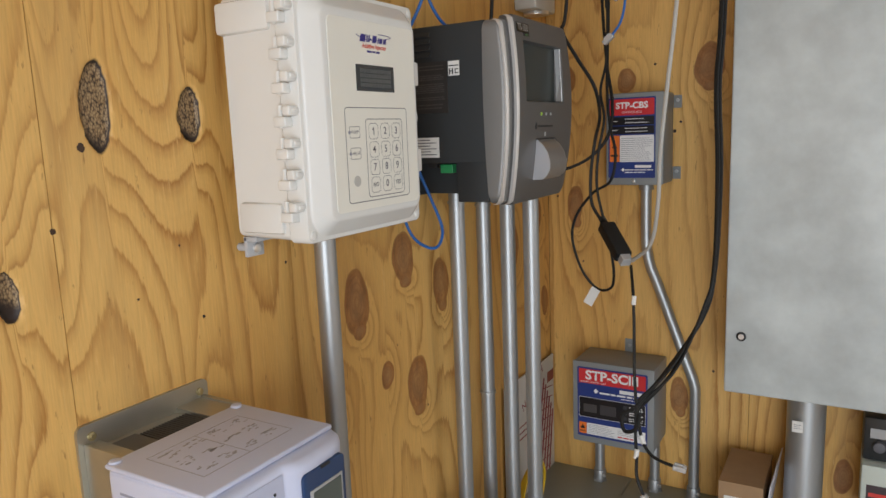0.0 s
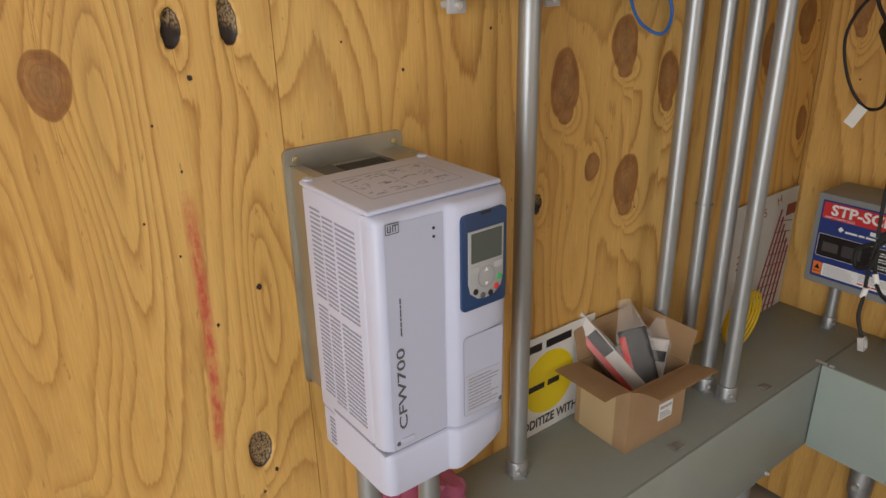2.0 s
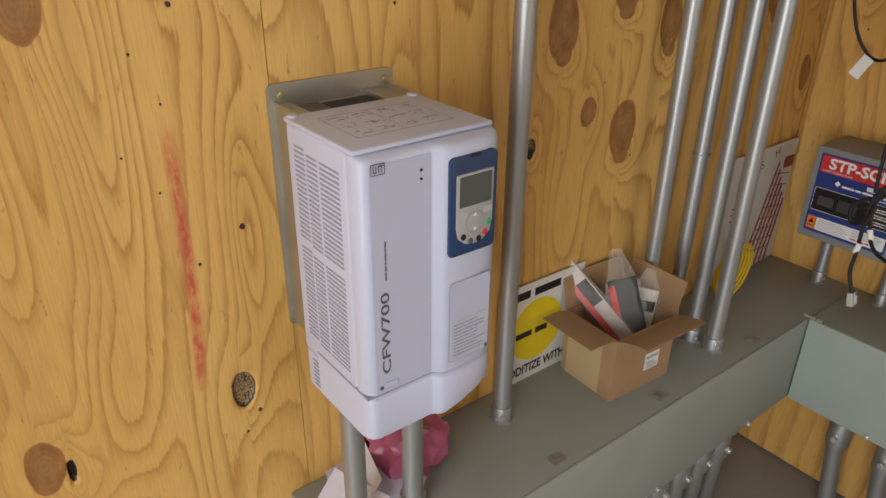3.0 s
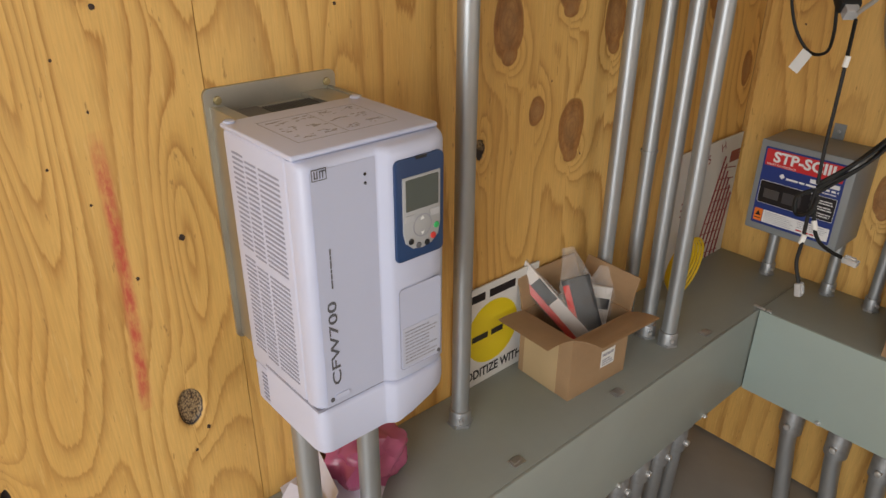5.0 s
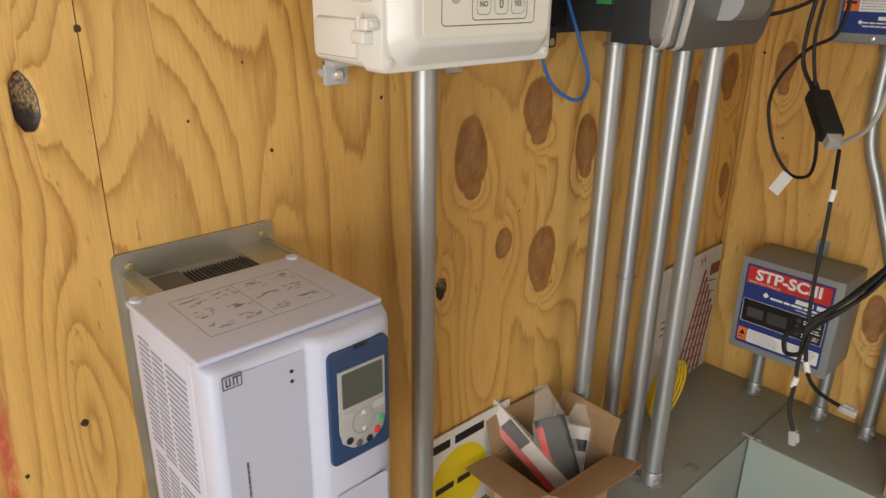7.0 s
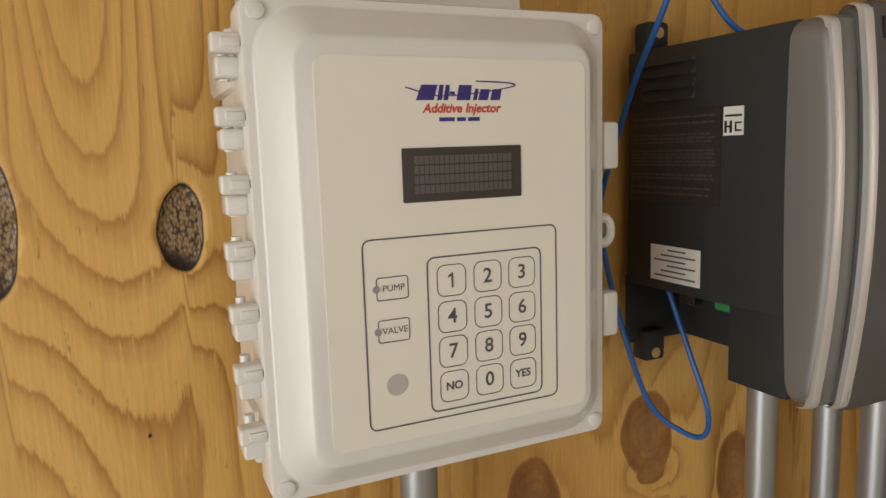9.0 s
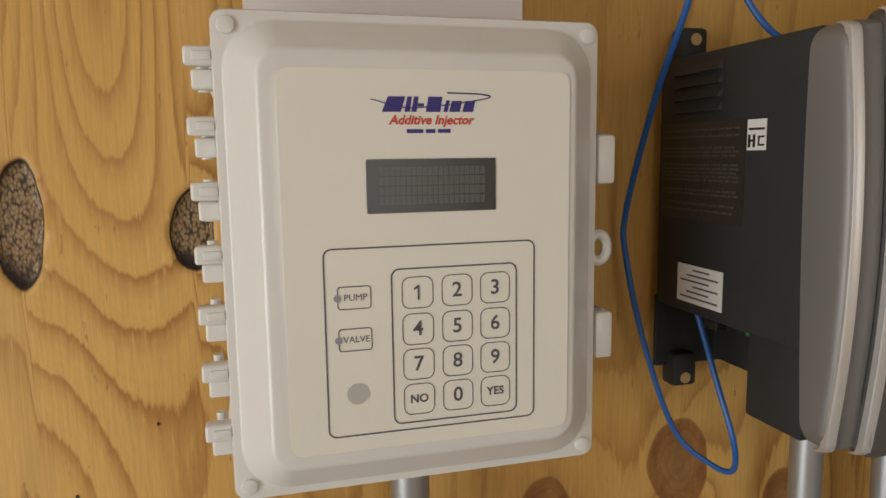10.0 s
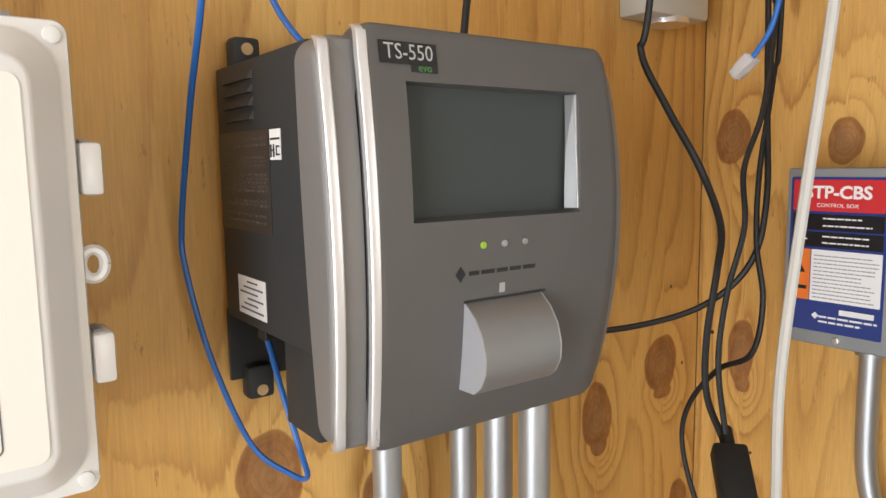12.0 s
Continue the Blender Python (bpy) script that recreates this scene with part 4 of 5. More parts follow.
part("screen_edge", loft([[(.1950 - d, v, .2113), (.1978, v, .2190), (.1996, v, .2190), (.1996, v, .2113)] for v, d in ((.156, .0035), (.200, .0015), (.242, .0))]), worn("bezel_silver", (.20, .20, .20), .40, metal=.4, vary=.02), ts, "silver-grey slanted screen edge")
part("edge_line", box(.1974, .1990, .156, .242, .2186, .2200, .0003), TS_BRIGHT, ts, "bright silver line")
for u, v0, v1, w in ((-.0080, .002, .268, .2132), (.0155, .000, .276, .2195)):
    line = [(u + .003, v0 - .002, w - .009), (u + .001, v0 + .003, w - .001), (u, v0 + .02, w)]
    line += [(u, v0 + (v1 - v0) * k / 8, w) for k in range(1, 8)] + [(u, v1 - .02, w), (u + .001, v1 - .003, w - .001), (u + .003, v1 + .002, w - .009)]
    part("trim_strip", loft([[p + Vector(d) for d in ((-.0036, 0, -.004), (-.0036, 0, .0002), (-.0022, 0, .0016), (.0022, 0, .0024), (.0036, 0, .0010), (.0036, 0, -.004))] for p in glide(line, 4)]), TRIM, ts, "bright silver trim strip", smooth=True)
bd = part("model_badge", box(.026, .069, .254, .268, .2215, .2228, .0003), mat("badge_black", (.012, .012, .012), .25), ts, "black model badge")
lettering("TS-550", .0140, .0475, .2612, .2229, mat("badge_silver", (.55, .55, .55), .3, .6), bd, squeeze=.92)
part("badge_foot", box(.049, .069, .2495, .2540, .2215, .2226), BLACK, bd)
lettering("evo", .0072, .0590, .2520, .2229, mat("badge_green", (.10, .30, .08), .4), bd)
for i, mt in enumerate((mat("lit_green", (.30, .50, .04), .3), CAST, CAST)):
    part("indicator_light", join(bmesh.new(), disc(.0026, .2212, .2230, .1025 + i * .0195, .1345, 12, .0006)), mt, ts, ("lit green", "unlit", "unlit")[i] + " indicator light")
bars("maker_lettering", .090, .160, [.1155], .0030, .2214, BLACK, ts, 12)
part("maker_diamond", prism([(.0045, 0), (0, .0055), (-.0045, 0), (0, -.0055)], .2214, .2219, .0825, .1155), BLACK, ts)
sticker("paper_symbol", .119, .124, .0990, .1060, .2214, HMI_GREY, ts)
prof = [(.2205, .0945), (.2230, .0940), (.2330, .0860), (.2420, .0740), (.2475, .0600), (.2485, .0480), (.2450, .0380), (.2380, .0315), (.2205, .0310)]
part("printer_door", loft([[(u, v, w) for w, v in prof] for u in (.0880, .0892, .1578, .1590)]), worn("silver_plastic", (.26, .255, .25), .36, metal=.45, vary=.03, bumps=.05, grain=1200), ts, "silver curved printer door", smooth=True)
for u in (.0866, .1592):
    part("door_side", loft([[(u + d, v, w) for w, v in prof] for d in (0, .0012)]), worn("pale_silver", (.46, .46, .48), .3, metal=.3, vary=.02), ts, "bright printer door side")
part("printer_slot", box(.086, .164, .0950, .0965, .2214, .2222), BLACK, ts)
for ob in ts.children_recursive:
    if ob.name.split(".")[0] in ("front_face", "screen_edge", "edge_line", "trim_strip", "model_badge", "badge_foot", "lettering", "indicator_light", "maker_lettering", "maker_diamond", "paper_symbol", "printer_door", "door_side", "printer_slot"):
        swell(ob)
part("top_button", box(.095, .115, .279, .283, .13, .15, .001), RED, ts, "red rocker switch")


# ---- control boxes on the north wall ----
LABEL_RED, LABEL_BLUE = mat("label_red", (.60, .035, .04), .35), mat("label_blue", (.022, .045, .21), .35)
LABEL_BLACK, LABEL_WHITE, LABEL_ORANGE = mat("label_black", (.014, .012, .014), .35), mat("label_white", (.80, .80, .80), .4), mat("label_orange", (.80, .19, .03), .4)


def steel_box(name, label, m, w, h, d):
    ob = thing(name, label, "control box", m)
    part("body", box(0, w, 0, h, 0, d - .006, .004, 2), BOX_PAINT, ob, smooth=True)
    part("lid", box(-.001, w + .001, -.001, h + .001, d - .006, d, .0035, 2), BOX_PAINT, ob, smooth=True)
    return ob


def ear(ob, u0, u1, v0, v1):
    e = part("mounting_ear", box(u0, u1, v0, v1, 0, .003, .001), BOX_PAINT, ob)
    part("screw", join(bmesh.new(), disc(.0042, .003, .006, (u0 + u1) / 2, (v0 + v1) / 2 + .003, 10, .001)), CAST, e)


def warning(ob, u0, u1, v0, v1, z):
    sticker("warning_square", u0, u1, v0, v1, z, LABEL_ORANGE, ob, .001, "orange warning square")
    c, h = (u0 + u1) / 2, (v1 - v0)
    part("warning_triangle", prism([(-.006, -.005), (.006, -.005), (0, .006)], z + .0004, z + .0007, c, v0 + h * .62), LABEL_BLACK, ob)
    bars("small_print", u0 + .002, u1 - .002, [v0 + h * .24], h * .07, z + .0004, LABEL_BLACK, ob, 1)


sc = steel_box("pump_controller", "grey steel pump controller with blue and red label", on_b(-.585, .825), .190, .198, .120)
ear(sc, .090, .114, .192, .230)
z = .1203
sticker("label", .011, .176, .015, .186, z, LABEL_BLUE, sc, .003, "glossy blue and red printed label")
sticker("red_band", .015, .172, .147, .182, z + .0005, LABEL_RED, sc, .002)
lettering("STP-SCIII", .0305, .0935, .1665, z + .0011, LABEL_WHITE, sc, squeeze=1.08, bold=.0010)
lettering("SMART CONTROLLER", .0062, .0500, .1505, z + .0011, LABEL_WHITE, sc)
bars("maker_lettering", .112, .170, [.1370], .0085, z + .0005, LABEL_WHITE, sc, 31)
bars("maker_lettering", .065, .170, [.1270], .0042, z + .0005, LABEL_WHITE, sc, 32)
bars("small_print", .115, .170, [.1200], .0020, z + .0005, LABEL_WHITE, sc, 33)
part("maker_diamond", prism([(.006, 0), (0, .006), (-.006, 0), (0, -.006)], z + .0005, z + .0008, .056, .130), LABEL_WHITE, sc)
sticker("window_panel", .015, .172, .063, .113, z + .0005, LABEL_BLACK, sc, .003)
part("window_outline", ring_line(.157, .050, .003, .0008, z + .0011, .0935, .088), LABEL_WHITE, sc)
sticker("display", .026, .058, .076, .096, z + .0010, mat("display_grey", (.075, .07, .07), .3), sc, .001)
sticker("display", .066, .104, .074, .098, z + .0010, mat("display_grey_2", (.06, .055, .058), .3), sc, .001)
for v in (.101, .088, .074):
    part("button", join(bmesh.new(), disc(.0048, z + .0009, z + .0020, .125, v, 14, .0006)), mat("button_black", (.05, .05, .055), .4), sc)
    bars("small_print", .134, .166, [v + .002, v - .003], .0022, z + .0009, LABEL_WHITE, sc, int(v * 1000))
sticker("notice_strip", .034, .172, .021, .049, z + .0005, LABEL_WHITE, sc, .002)
warning(sc, .015, .033, .021, .049, z + .0005)
bars("small_print", .038, .100, [.025 + i * .0040 for i in range(6)], .0011, z + .0009, INK_SOFT, sc, 8)
bars("small_print", .108, .168, [.033 + i * .0040 for i in range(4)], .0011, z + .0009, INK_SOFT, sc, 9)
bars("small_print", .108, .150, [.0265], .0030, z + .0009, LABEL_RED, sc, 10)

cb = steel_box("relay_control_box", "small grey steel control box with red and blue label", on_b(-.512, 1.437), .124, .198, .095)
ear(cb, .124, .142, .164, .192)
ear(cb, .124, .142, .006, .034)
z = .0953
sticker("label", .005, .108, .015, .189, z, LABEL_BLUE, cb, .002, "glossy red, white and blue label")
sticker("red_band", .008, .105, .151, .186, z + .0005, LABEL_RED, cb, .002)
lettering("STP-CBS", .0190, .0565, .1715, z + .0011, LABEL_WHITE, cb, squeeze=1.02, bold=.0006)
lettering("CONTROL BOX", .0062, .0565, .1575, z + .0011, LABEL_WHITE, cb)
for v0, v1 in ((.130, .148), (.111, .128)):
    sticker("black_band", .008, .105, v0, v1, z + .0005, LABEL_BLACK, cb, .001)
    bars("small_print", .012, .026, [(v0 + v1) / 2], .0018, z + .0009, LABEL_WHITE, cb, 51)
    bars("small_print", .042, .096, [v1 - .005, v0 + .005], .0016, z + .0009, LABEL_WHITE, cb, int(v0 * 999))
sticker("notice", .031, .105, .050, .108, z + .0005, LABEL_WHITE, cb, .001)
warning(cb, .008, .030, .050, .108, z + .0005)
bars("small_print", .034, .102, [.054 + i * .0043 for i in range(12)], .0012, z + .0009, INK_SOFT, cb, 54)
bars("maker_lettering", .064, .103, [.040], .0060, z + .0005, LABEL_WHITE, cb, 55)
bars("maker_lettering", .042, .103, [.0325, .0270], .0022, z + .0005, LABEL_WHITE, cb, 56)
part("maker_diamond", prism([(.004, 0), (0, .004), (-.004, 0), (0, -.004)], z + .0005, z + .0008, .038, .033), LABEL_WHITE, cb)
part("lid_screw", join(bmesh.new(), disc(.004, .095, .098, .062, .008, 12, .001)), TS_BRIGHT, cb, smooth=True)
part("connector", join(bmesh.new(), disc(.0165, -.016, 0, 0, 0, 18, .002), Matrix(((1, 0, 0, .074), (0, 0, 1, 0), (0, -1, 0, .035), (0, 0, 0, 1)))), CAST, cb, smooth=True)

pn = thing("electrical_panel", "tall grey steel electrical panel with smudged door", "panel", on_b(-.237, 1.030))
part("cabinet", box(.004, .646, .004, 1.146, 0, .190, .002), PANEL_PAINT, pn, smooth=True)
part("panel_door", box(0, .65, 0, 1.15, .190, .202, .004, 3), PANEL_PAINT, pn, smooth=True)
lk_ob = part("lock", join(bmesh.new(), disc(.0095, .202, .2045, .030, .118, 20, .001)), BLACK, pn, "black quarter-turn lock", smooth=True)
part("lock_slot", join(join(bmesh.new(), disc(.0055, .2045, .2056, .030, .118, 18)), box(.0255, .0345, .1172, .1188, .2056, .2060)), TS_BRIGHT, lk_ob)
conduit([(-.092, 1.600, T), (-.092, 1.600, 1.031)], .0365, "large grey rigid conduit under the electrical panel", feet=False)
st = thing("wire_tag", "torn white paper tag on the large conduit", "tag", on_b(-.105, .950, .1285))
part("tag", box(-.010, .010, -.012, .012, 0, .0006), WHITE_PAPER, st)
bars("small_print", -.007, .007, [-.004, 0, .004], .0012, .0006, INK_SOFT, st, 2)

dv = thing("power_module", "pale green power module with black top", "module", on_b(.010, .760))
part("body", box(0, .13, 0, .130, 0, .12, .004), worn("pale_green_plastic", (.56, .62, .57), .4, vary=.03), dv, smooth=True)
part("top", box(0, .13, .132, .222, 0, .10, .006), worn("black_plastic", (.02, .022, .024), .35, vary=.1), dv, "black moulded top", smooth=True)
sticker("red_label", .010, .06, .060, .090, .1202, mat("dark_label", (.05, .03, .035), .4), dv)
sticker("red_mark", .014, .05, .066, .074, .1208, RED, dv)
part("knob", join(bmesh.new(), disc(.011, .10, .112, .028, .165, 18, .002)), INK, dv, smooth=True)
sticker("window", .012, .05, .18, .20, .1004, HMI_GREY, dv)

jb = thing("junction_box", "grey metal junction box high in the corner", "junction box", on_a(1.505, 1.822))
part("box", box(0, .115, 0, .11, 0, .052, .006, 2), worn("pale_grey_plastic", (.50, .49, .45), .3, vary=.04), jb, smooth=True)
part("knockout", join(bmesh.new(), disc(.028, -.006, .002, 0, 0, 24, .002), Matrix(((1, 0, 0, .06), (0, 0, 1, 0), (0, -1, 0, .027), (0, 0, 0, 1)))), TS_BRIGHT, jb, smooth=True)


# ---- cables ----
def cable(label, pts, r, material, kinds="cable", extra=()):
    base = Vector(pts[-1])
    ob = thing("cable", label, kinds, Matrix.Translation(base), "hanging cables")
    part("jacket", tube([Vector(p) - base for p in pts], r * 0.84, 8, 8), material, ob, smooth=True)
    for name, bm, mt, lb in extra:
        part(name, join(bmesh.new(), bm, Matrix.Translation(-base)), mt, ob, lb, smooth=True)
    return ob


BLUE_CABLE = worn("blue_cable_jacket", (.015, .12, .42), .4, vary=.05, bumps=.03)
WHITE_CABLE = worn("white_cable_jacket", (.46, .45, .42), .45, vary=.04, bumps=.03)
YELLOW = worn("yellow_cable_jacket", (.72, .48, .02), .45, vary=.05)
CLEAR = mat("clear_plug", (.75, .75, .75), .15)
bsdf(CLEAR).inputs["Transmission Weight"].default_value = 0.5


def plug(p, d, size=.011):
    """A clear modular plug at p, pointing along d."""
    bm = box(-size * .5, size * .5, -size * .35, size * .35, 0, size * 1.7, .0008)
    box(-size * .15, size * .15, size * .35, size * .6, size * .2, size * 1.3, bm=bm)
    m = Vector(d).to_track_quat("Z", "Y").to_matrix().to_4x4()
    m.translation = Vector(p)
    bmesh.ops.transform(bm, matrix=m, verts=bm.verts[:])
    return ("plug", bm, CLEAR, "clear modular plug")


def band(p, d, r):
    m = Vector(d).to_track_quat("Z", "Y").to_matrix().to_4x4()
    m.translation = Vector(p)
    return ("tape_band", join(bmesh.new(), disc(r, -.008, .008, sides=12), m), WHITE_PAPER, "white tape marker")


TOP = 2.44
cable("black power cable hanging from above to the adapter", [(-0.470, 1.348, TOP), (-0.483, 1.340, 2.100), (-0.504, 1.331, 1.791), (-0.513, 1.331, 1.746), (-0.486, 1.334, 1.694), (-0.454, 1.340, 1.639), (-0.456, 1.377, 1.586), (-0.473, 1.400, 1.541), (-0.482, 1.400, 1.473), (-0.480, 1.400, 1.416), (-0.455, 1.392, 1.378)], .0040, BLACK_RUBBER)
cable("black cable hanging from above to the adapter", [(-0.480, 1.496, TOP), (-0.482, 1.496, 1.871), (-0.479, 1.496, 1.794), (-0.472, 1.468, 1.697), (-0.477, 1.446, 1.637), (-0.464, 1.429, 1.581), (-0.471, 1.415, 1.517), (-0.471, 1.404, 1.449), (-0.452, 1.392, 1.378)], .0034, BLACK_RUBBER)
cable("black looped cable with a white tag", [(-0.480, 1.508, TOP), (-0.480, 1.508, 1.825), (-0.477, 1.493, 1.730), (-0.467, 1.457, 1.637), (-0.454, 1.434, 1.567), (-0.440, 1.425, 1.513), (-0.450, 1.426, 1.459), (-0.489, 1.432, 1.433), (-0.527, 1.440, 1.385), (-0.538, 1.445, 1.335), (-0.520, 1.450, 1.270), (-0.489, 1.455, 1.230), (-0.455, 1.440, 1.235), (-0.438, 1.410, 1.270), (-0.440, 1.395, 1.330)], .0034, BLACK_RUBBER)
cable("black power cord running into the gauge console", [(-0.509, 1.508, TOP), (-0.497, 1.508, 1.900), (-0.477, 1.483, 1.706), (-0.453, 1.447, 1.608), (-0.457, 1.430, 1.547), (-0.487, 1.403, 1.505), (-0.527, 1.349, 1.484), (-0.567, 1.262, 1.479)], .0038, BLACK_RUBBER)
cable("short black cord above the gauge console", [(-.60, 1.22, TOP), (-.59, 1.20, 1.90), (-.585, 1.185, 1.78), (-.59, 1.18, 1.725)], .0040, BLACK_RUBBER)
cable("white cable hanging in front of the control box", [(-.24, 1.20, TOP), (-.262, 1.20, 1.95), (-.278, 1.20, 1.74), (-.289, 1.20, 1.63), (-.299, 1.20, 1.52), (-.304, 1.21, 1.44), (-.325, 1.25, 1.365), (-.372, 1.305, 1.322)], .0039, WHITE_CABLE)
cable("blue network cable with a clear plug", [(-.44, 1.39, TOP), (-.446, 1.385, 1.95), (-.443, 1.385, 1.85), (-.432, 1.385, 1.815)], .0028, BLUE_CABLE, extra=[plug((-.432, 1.385, 1.817), (.3, 0, -1), .013)])
cable("blue network cable with a clear plug", [(-.395, 1.38, TOP), (-.405, 1.38, 1.95), (-.407, 1.38, 1.82), (-.415, 1.38, 1.762), (-.434, 1.38, 1.732)], .0028, BLUE_CABLE, extra=[plug((-.432, 1.38, 1.734), (-.7, 0, -.6), .013)])
cable("blue network cable looping into the gauge console", [(-.55, .96, TOP), (-.56, .957, 1.95), (-.572, .955, 1.79), (-.628, .956, 1.69), (-.668, .956, 1.60), (-.669, .958, 1.560), (-.660, .972, 1.486), (-.654, 1.000, 1.408), (-.641, 1.028, 1.379), (-.622, 1.036, 1.380), (-.606, 1.024, 1.412), (-.620, 1.016, 1.460), (-.636, 1.012, 1.500), (-.640, 1.006, 1.524)], .0030, BLUE_CABLE)
cable("blue network cable dropping behind the gauge console", [(-.63, .985, TOP), (-.62, .995, 1.92), (-.615, 1.01, 1.80), (-.605, 1.035, 1.745), (-.59, 1.07, 1.722)], .0030, BLUE_CABLE)
ad = thing("power_adapter", "black cable adapter hanging from the cords", "adapter", look((-.448, 1.389, 1.374), (-.376, 1.315, 1.300)))
part("case", box(-.016, .016, -.011, .011, -.090, 0, .004, 2), BLACK_RUBBER, ad, smooth=True)
part("strain_relief", join(bmesh.new(), disc(.007, 0, .022, sides=12, bevel=.002)), BLACK_RUBBER, ad, smooth=True)
part("socket", box(-.010, .010, -.009, .009, -.104, -.089, .001), CLEAR, ad, "clear plug in the socket")
tg = thing("cable_tag", "white paper tag folded round the looped cable", "tag", on_b(-.492, 1.222, .243) @ Matrix.Rotation(radians(-28), 4, "Z"))
part("tag", box(-.010, .010, -.030, .010, 0, .0008), WHITE_PAPER, tg)
cable("thin black cable with white tape below the adapter", [(-.378, 1.318, 1.310), (-.360, 1.27, 1.262), (-.356, 1.262, 1.20), (-.354, 1.258, 1.13), (-.349, 1.252, 1.072)], .0034, BLACK_RUBBER, extra=[band((-.358, 1.266, 1.258), (.05, .1, 1), .0042)])
for i, (o, r) in enumerate(((0, .0040), (.006, .0036), (-.006, .0034), (.012, .0034), (.003, .0032))):
    k = (i - 2) * .004
    cable("black cable strapped along the panel edge", [(-.249 + o * .4, 1.45 - k, TOP), (-.251 + o * .5, 1.45 - k, 1.80), (-.257 + o * .5, 1.45 - k, 1.635), (-.250 + o * .5, 1.445 - k, 1.477), (-.250 + o * .3, 1.43 - k, 1.30), (-.262, 1.40 - k + o, 1.215 + k), (-.305 + k, 1.33, 1.115 + o), (-.349, 1.255 + k * .5, 1.060 + o)], r, BLACK_RUBBER)
cable("black cable with tape and a clear plug", [(-.349, 1.252, 1.065), (-.345, 1.235, 1.02), (-.338, 1.218, .985), (-.334, 1.205, .955), (-.321, 1.200, .925)], .0036, BLACK_RUBBER, extra=[plug((-.321, 1.20, .926), (.2, 0, -1), .013), band((-.339, 1.220, .990), (.1, .2, 1), .0044)])
cable("black cable with tape and a clear plug", [(-.349, 1.257, 1.065), (-.336, 1.24, 1.015), (-.318, 1.228, .992), (-.295, 1.22, .985), (-.272, 1.215, .983)], .0036, BLACK_RUBBER, extra=[plug((-.274, 1.215, .983), (1, 0, -.1), .013), band((-.333, 1.238, 1.010), (-.4, .2, .9), .0044)])
cable("black strapped knot of cables before the label", [(-.352, 1.25, 1.062), (-.372, 1.245, 1.045), (-.366, 1.24, 1.02), (-.344, 1.236, 1.03), (-.340, 1.245, 1.055)], .0042, BLACK_RUBBER)

# ---- loose things on the wireway ----
WARM_WHITE = worn("sign_board", (.74, .73, .70), .4, vary=.03)
sg = thing("sign_board", "white sign with yellow disc leaning on the plywood", "sign", on_a(.790, T, .004))
part("board", box(0, .205, 0, .198, 0, .003, .0005), WARM_WHITE, sg)
part("yellow_disc", join(bmesh.new(), disc(.062, .003, .0034, .092, .100, 40)), mat("sign_yellow", (.78, .60, .02), .4), sg)
bars("maker_lettering", .042, .142, [.098], .0115, .0034, BLACK, sg, 77)
lettering("ADDITIZE WITH", .0260, .0930, .022, .0034, BLACK, sg, squeeze=.80, bold=.0008)
bars("lettering_bar", .035, .150, [.178], .015, .0030, BLACK, sg, 78)

ct = thing("open_carton", "open brown cardboard carton holding bagged parts", "carton", Matrix.Translation((-.603, 1.010, T)) @ Matrix.Rotation(radians(-3), 4, "Z"))
a, b, h, t = .061, .075, .125, .003
part("base", box(-a, a, -b, b, 0, t), CARDBOARD, ct)
for nm, c in (("side", (-a, -a + t, -b, b)), ("side", (a - t, a, -b, b)), ("side", (-a + t, a - t, -b, -b + t)), ("side", (-a + t, a - t, b - t, b))):
    part(nm, box(c[0], c[1], c[2], c[3], t, h), CARDBOARD, ct)


def flap(edge, axis, length, width, ang):
    """A flap hinged on the top edge; ang 0 stands upright, 90 lies outwards."""
    bm = bmesh.new()
    n = 5
    rows = []
    for i in range(n + 1):
        s = i / n
        g = radians(ang + 12 * s)
        rows.append((s * width * math.sin(g), s * width * math.cos(g)))
    rings = []
    for o, z in rows:
        k = length / 2
        if axis == "x":
            rings.append([(edge * (a + o), -k, h + z), (edge * (a + o), k, h + z), (edge * (a + o + t), k, h + z - .0005), (edge * (a + o + t), -k, h + z - .0005)])
        else:
            rings.append([(-k, edge * (b + o), h + z), (k, edge * (b + o), h + z), (k, edge * (b + o + t), h + z - .0005), (-k, edge * (b + o + t), h + z - .0005)])
    part("flap", loft(rings), CARDBOARD, ct)


flap(1, "x", .148, .058, 62)
flap(-1, "x", .148, .062, 4)
flap(-1, "y", .118, .056, 74)
flap(1, "y", .118, .062, 2)
part("packing_tape", box(-a + .012, a - .030, -b - .0005, -b, .0, .112), worn("kraft_tape", (.50, .36, .20), .35, vary=.04), ct, "paler kraft tape")
lb = box(.0, .036, 0, .034, 0, .0006)
bmesh.ops.transform(lb, matrix=Matrix(((0, 0, 1, a + .0006), (1, 0, 0, .004), (0, 1, 0, .035), (0, 0, 0, 1))), verts=lb.verts[:])
lab = part("shipping_label", lb, WHITE_PAPER, ct, "white shipping label")
bars("small_print", 0, .030, [0, .005, .010, .019, .022], .0024, 0, INK_SOFT, lab, 6).matrix_local = Matrix(((0, 0, 1, a + .0013), (1, 0, 0, .007), (0, 1, 0, .040), (0, 0, 0, 1)))
FILMY = mat("clear_bag", (.70, .68, .65), .16)
bsdf(FILMY).inputs["Alpha"].default_value = 0.13


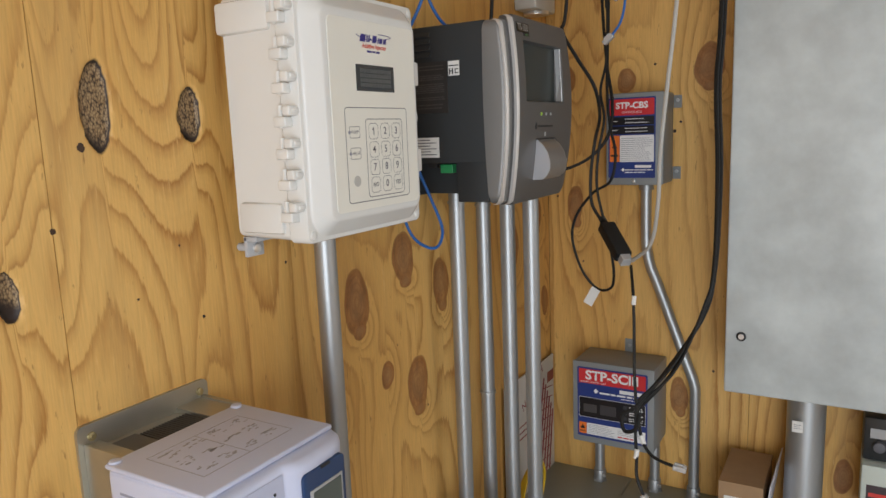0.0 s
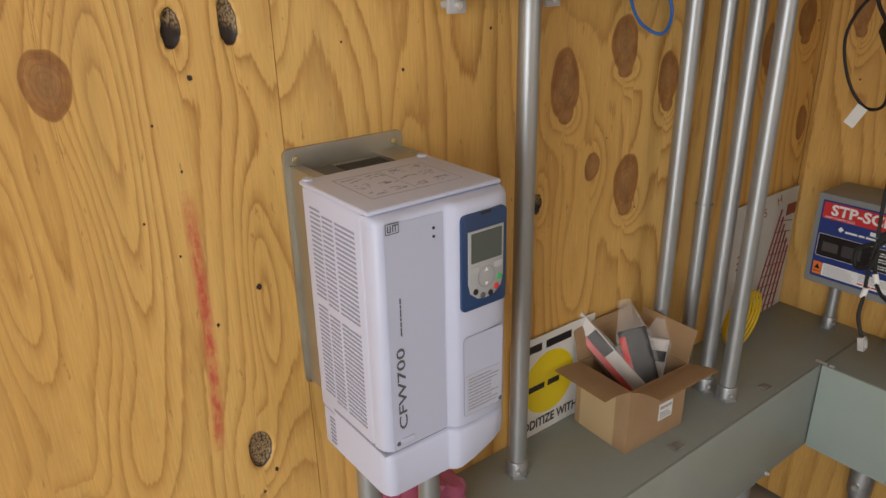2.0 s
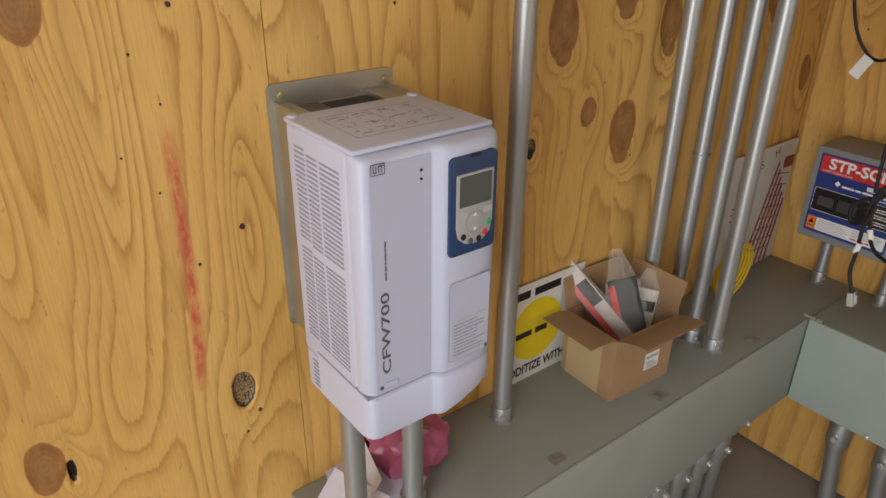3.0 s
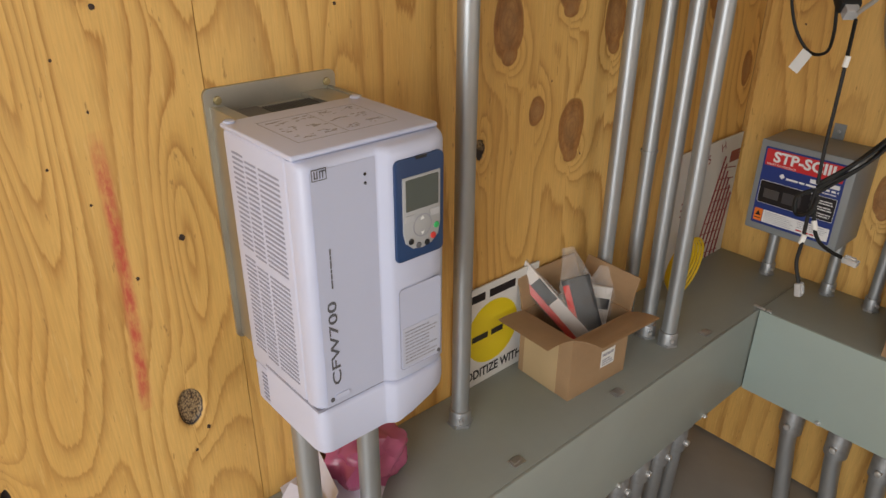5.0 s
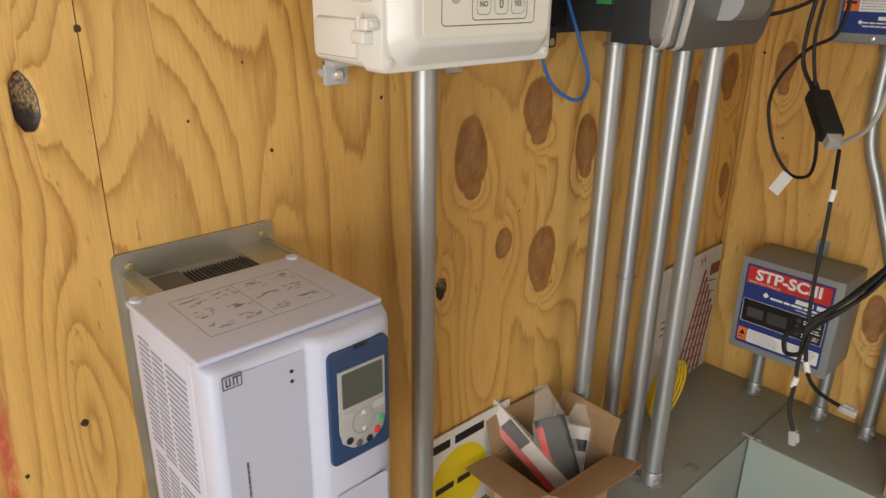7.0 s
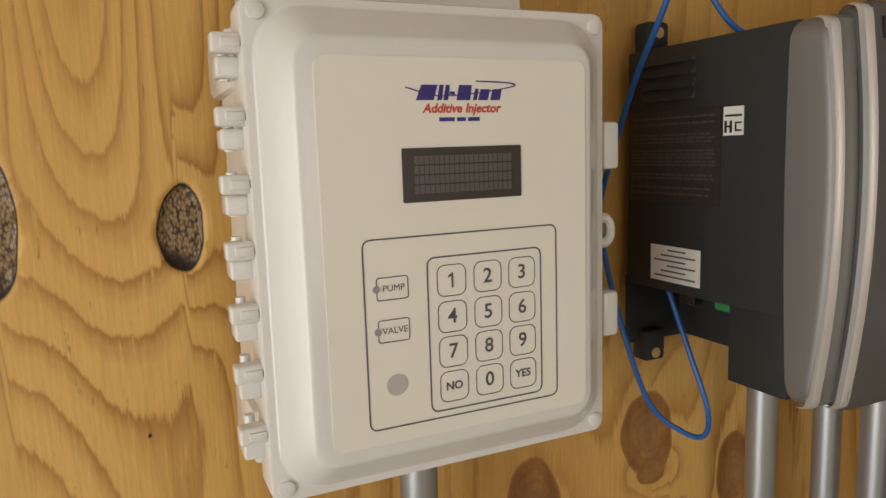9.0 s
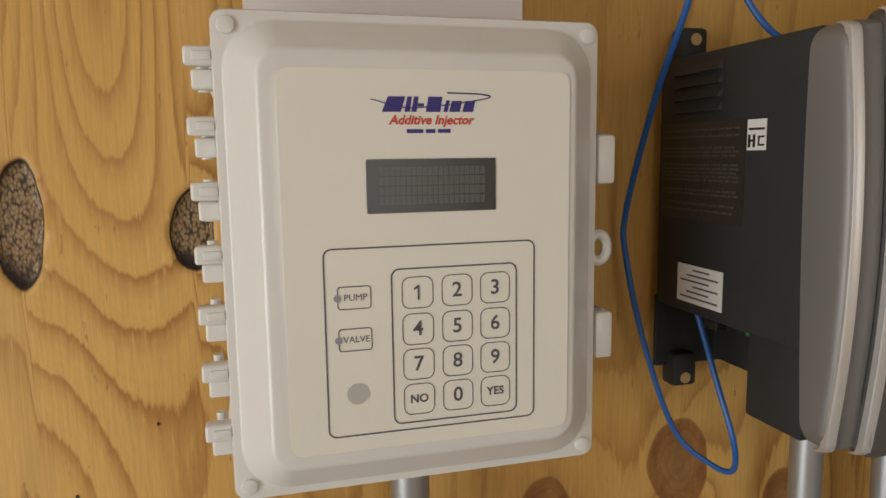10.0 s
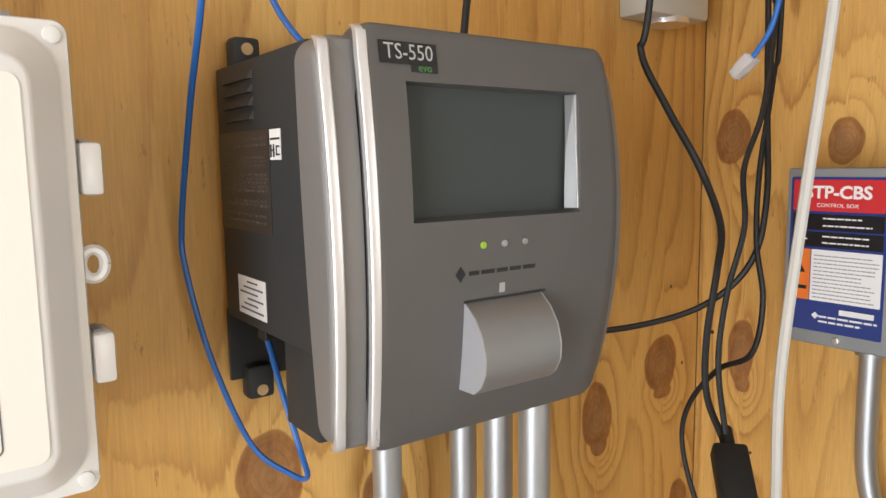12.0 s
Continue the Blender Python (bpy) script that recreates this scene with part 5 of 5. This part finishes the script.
def parts_bag(m, label, w=.050, hh=.150, tone=(.055, .052, .05)):
    ob = thing("bagged_part", label, "bag", m, "bagged parts in the carton")
    bm = box(-w / 2, w / 2, 0, hh * .80, -.003, .003, .001)
    part("card", bm, worn("printed_card", tone, .4, vary=.2), ob, "dark printed card")
    sticker("red_edge", -w / 2, -w / 2 + .011, 0, hh * .74, .0032, mat("red_card", (.65, .05, .04), .35), ob)
    sticker("white_label", -.010, .022, .008, .030, .0032, WHITE_PAPER, ob)
    sticker("black_patch", -.008, w / 2 - .002, hh * .45, hh * .62, .0032, BLACK, ob)
    n = 9
    rnd = random.Random(hh)
    bag = bmesh.new()
    for s in (-1, 1):
        g = [[bag.verts.new(((i / n - .5) * w * 1.25 * (1 - .7 * max(0, (j / n - .64) / .36)) + rnd.uniform(-.002, .002), j / n * hh * 1.12, s * (.0055 * math.sin(math.pi * i / n) * math.sin(math.pi * min(1, j / n + .1)) + rnd.uniform(0, .0022)))) for i in range(n + 1)] for j in range(n + 1)]
        for j in range(n):
            for i in range(n):
                bag.faces.new((g[j][i], g[j][i + 1], g[j + 1][i + 1], g[j + 1][i]))
    bg = part("bag", bag, FILMY, ob, "crinkled clear plastic bag")
    bg.visible_shadow = False


def lean(x, y, z, face, tilt, roll):
    return Matrix.Translation((x, y, z)) @ Matrix.Rotation(radians(face), 4, "Z") @ Matrix.Rotation(radians(90 - tilt), 4, "X") @ Matrix.Rotation(radians(roll), 4, "Z")


parts_bag(lean(-.566, 1.020, .752, 44, 16, 17), "bagged part with red and black card", .050, .170, (.020, .020, .021))
parts_bag(lean(-.552, 1.020, .742, 36, 14, 46), "bagged part leaning over the carton edge", .034, .285, (.60, .54, .50))
parts_bag(lean(-.595, 1.050, .755, 45, 10, -6), "bagged part with white printed card", .044, .120, (.62, .58, .54))

cr = thing("carton", "brown cardboard carton with a white flap", "carton", Matrix.Translation((-.197, 1.575, T)))
part("box", box(-.045, .040, -.085, .085, 0, .142, .001), CARDBOARD, cr)
part("flap", loft([[(.041, -.085, .03), (.041, .085, .03), (.043, .085, .03), (.043, -.085, .03)], [(.052, -.085, .150), (.058, .085, .162), (.060, .085, .162), (.054, -.085, .150)]]), worn("white_card", (.66, .66, .72), .5, vary=.03), cr, "white-lined open flap")
sl = part("shipping_label", box(-.034, .026, -.0862, -.0852, .045, .112), WHITE_PAPER, cr, "white shipping label")
bm = bmesh.new()
for i in range(14):
    box(.004 + i * .0013, .0047 + i * .0013, -.0866, -.0862, .060, .105, bm=bm)
for i in range(6):
    box(-.030, -.004 - (i % 3) * .004, -.0866, -.0862, .060 + i * .008, .062 + i * .008, bm=bm)
part("barcode", bm, INK, sl)

bd = thing("printed_board", "white board with red print leaning in the corner", "board", on_a(1.395, T, .006))
part("board", box(0, .288, 0, .300, 0, .004, .0006), worn("weathered_board", (.60, .57, .52), .55, vary=.08), bd)
DULL_RED = mat("dull_red_print", (.24, .04, .035), .5)
bm = bmesh.new()
for i in range(6):
    tube([(.150 + i * .020, .002, .0045), (.222 + i * .011, .255 - i * .02, .0045)], .0022, 4, 0, bm=bm)
for i in range(9):
    tube([(.155 + i * .008, .02 + i * .026, .0045), (.262 + i * .002, .01 + i * .026, .0045)], .0012, 4, 0, bm=bm)
box(.245, .285, .235, .262, .004, .0048, bm=bm)
part("red_pattern", bm, DULL_RED, bd)
for s, u, v in (("H", .205, .28), ("S", .150, .262), ("N", .10, .225)):
    lettering(s, .030, u, v, .0046, DULL_RED, bd, turn=radians(20))
bars("small_print", .06, .14, [.15, .165, .18], .004, .004, DULL_RED, bd, 4)

yc = thing("coiled_cable", "coil of yellow cable on the wireway", "cable", Matrix.Translation((-.622, 1.402, T)))
for i in range(4):
    rr = .054 + i * .0045
    part("loop", tube([(.005 * i - .01 + .006 * math.sin(q), rr * math.cos(q) * .9, .071 + rr * math.sin(q)) for q in [k * math.pi / 8 for k in range(17)]], .0028, 8, 3), YELLOW, yc, smooth=True)

PINK = mat("pink_antistatic_film", (.62, .15, .30), .25)
bsdf(PINK).inputs["Transmission Weight"].default_value = 0.25
bg = thing("pink_bag", "crumpled pink anti-static bag on the wireway", "bag", Matrix.Translation((-.625, .570, T)))
bm = bmesh.new()
bmesh.ops.create_icosphere(bm, subdivisions=4, radius=1)
for v in bm.verts:
    d = 1 + .35 * noise.noise(v.co * 1.7) + .14 * noise.noise(v.co * 5) + .05 * abs(noise.noise(v.co * 13))
    v.co = Vector((v.co.x * .048 * d, v.co.y * .056 * d, max(0, .045 + v.co.z * .050 * d)))
part("film", bm, PINK, bg, smooth=True)
for i, (x, y, rz, tilt) in enumerate(((-.600, .435, 20, 35), (-.640, .480, -15, 62), (-.585, .490, 35, 20))):
    lf = thing("leaflet", "folded white instruction leaflet on the wireway", "paper", Matrix.Translation((x, y, T + .002 + i * .003)) @ Matrix.Rotation(radians(rz), 4, "Z"), "leaflets")
    g = radians(tilt)
    bm = loft([[(-.05, -.035, 0), (.05, -.035, 0), (.05, -.035, .0008), (-.05, -.035, .0008)], [(-.05, 0, .004), (.05, 0, .004), (.05, 0, .0048), (-.05, 0, .0048)],
               [(-.05, .055 * math.cos(g), .055 * math.sin(g)), (.05, .055 * math.cos(g), .055 * math.sin(g)), (.05, .055 * math.cos(g), .0008 + .055 * math.sin(g)), (-.05, .055 * math.cos(g), .0008 + .055 * math.sin(g))]])
    part("page", bm, worn("leaflet_paper", (.70, .69, .80), .6, vary=.03), lf)
    bars("small_print", -.03, .02, [-.025, -.018, -.008], .003, .006, INK, lf, i)
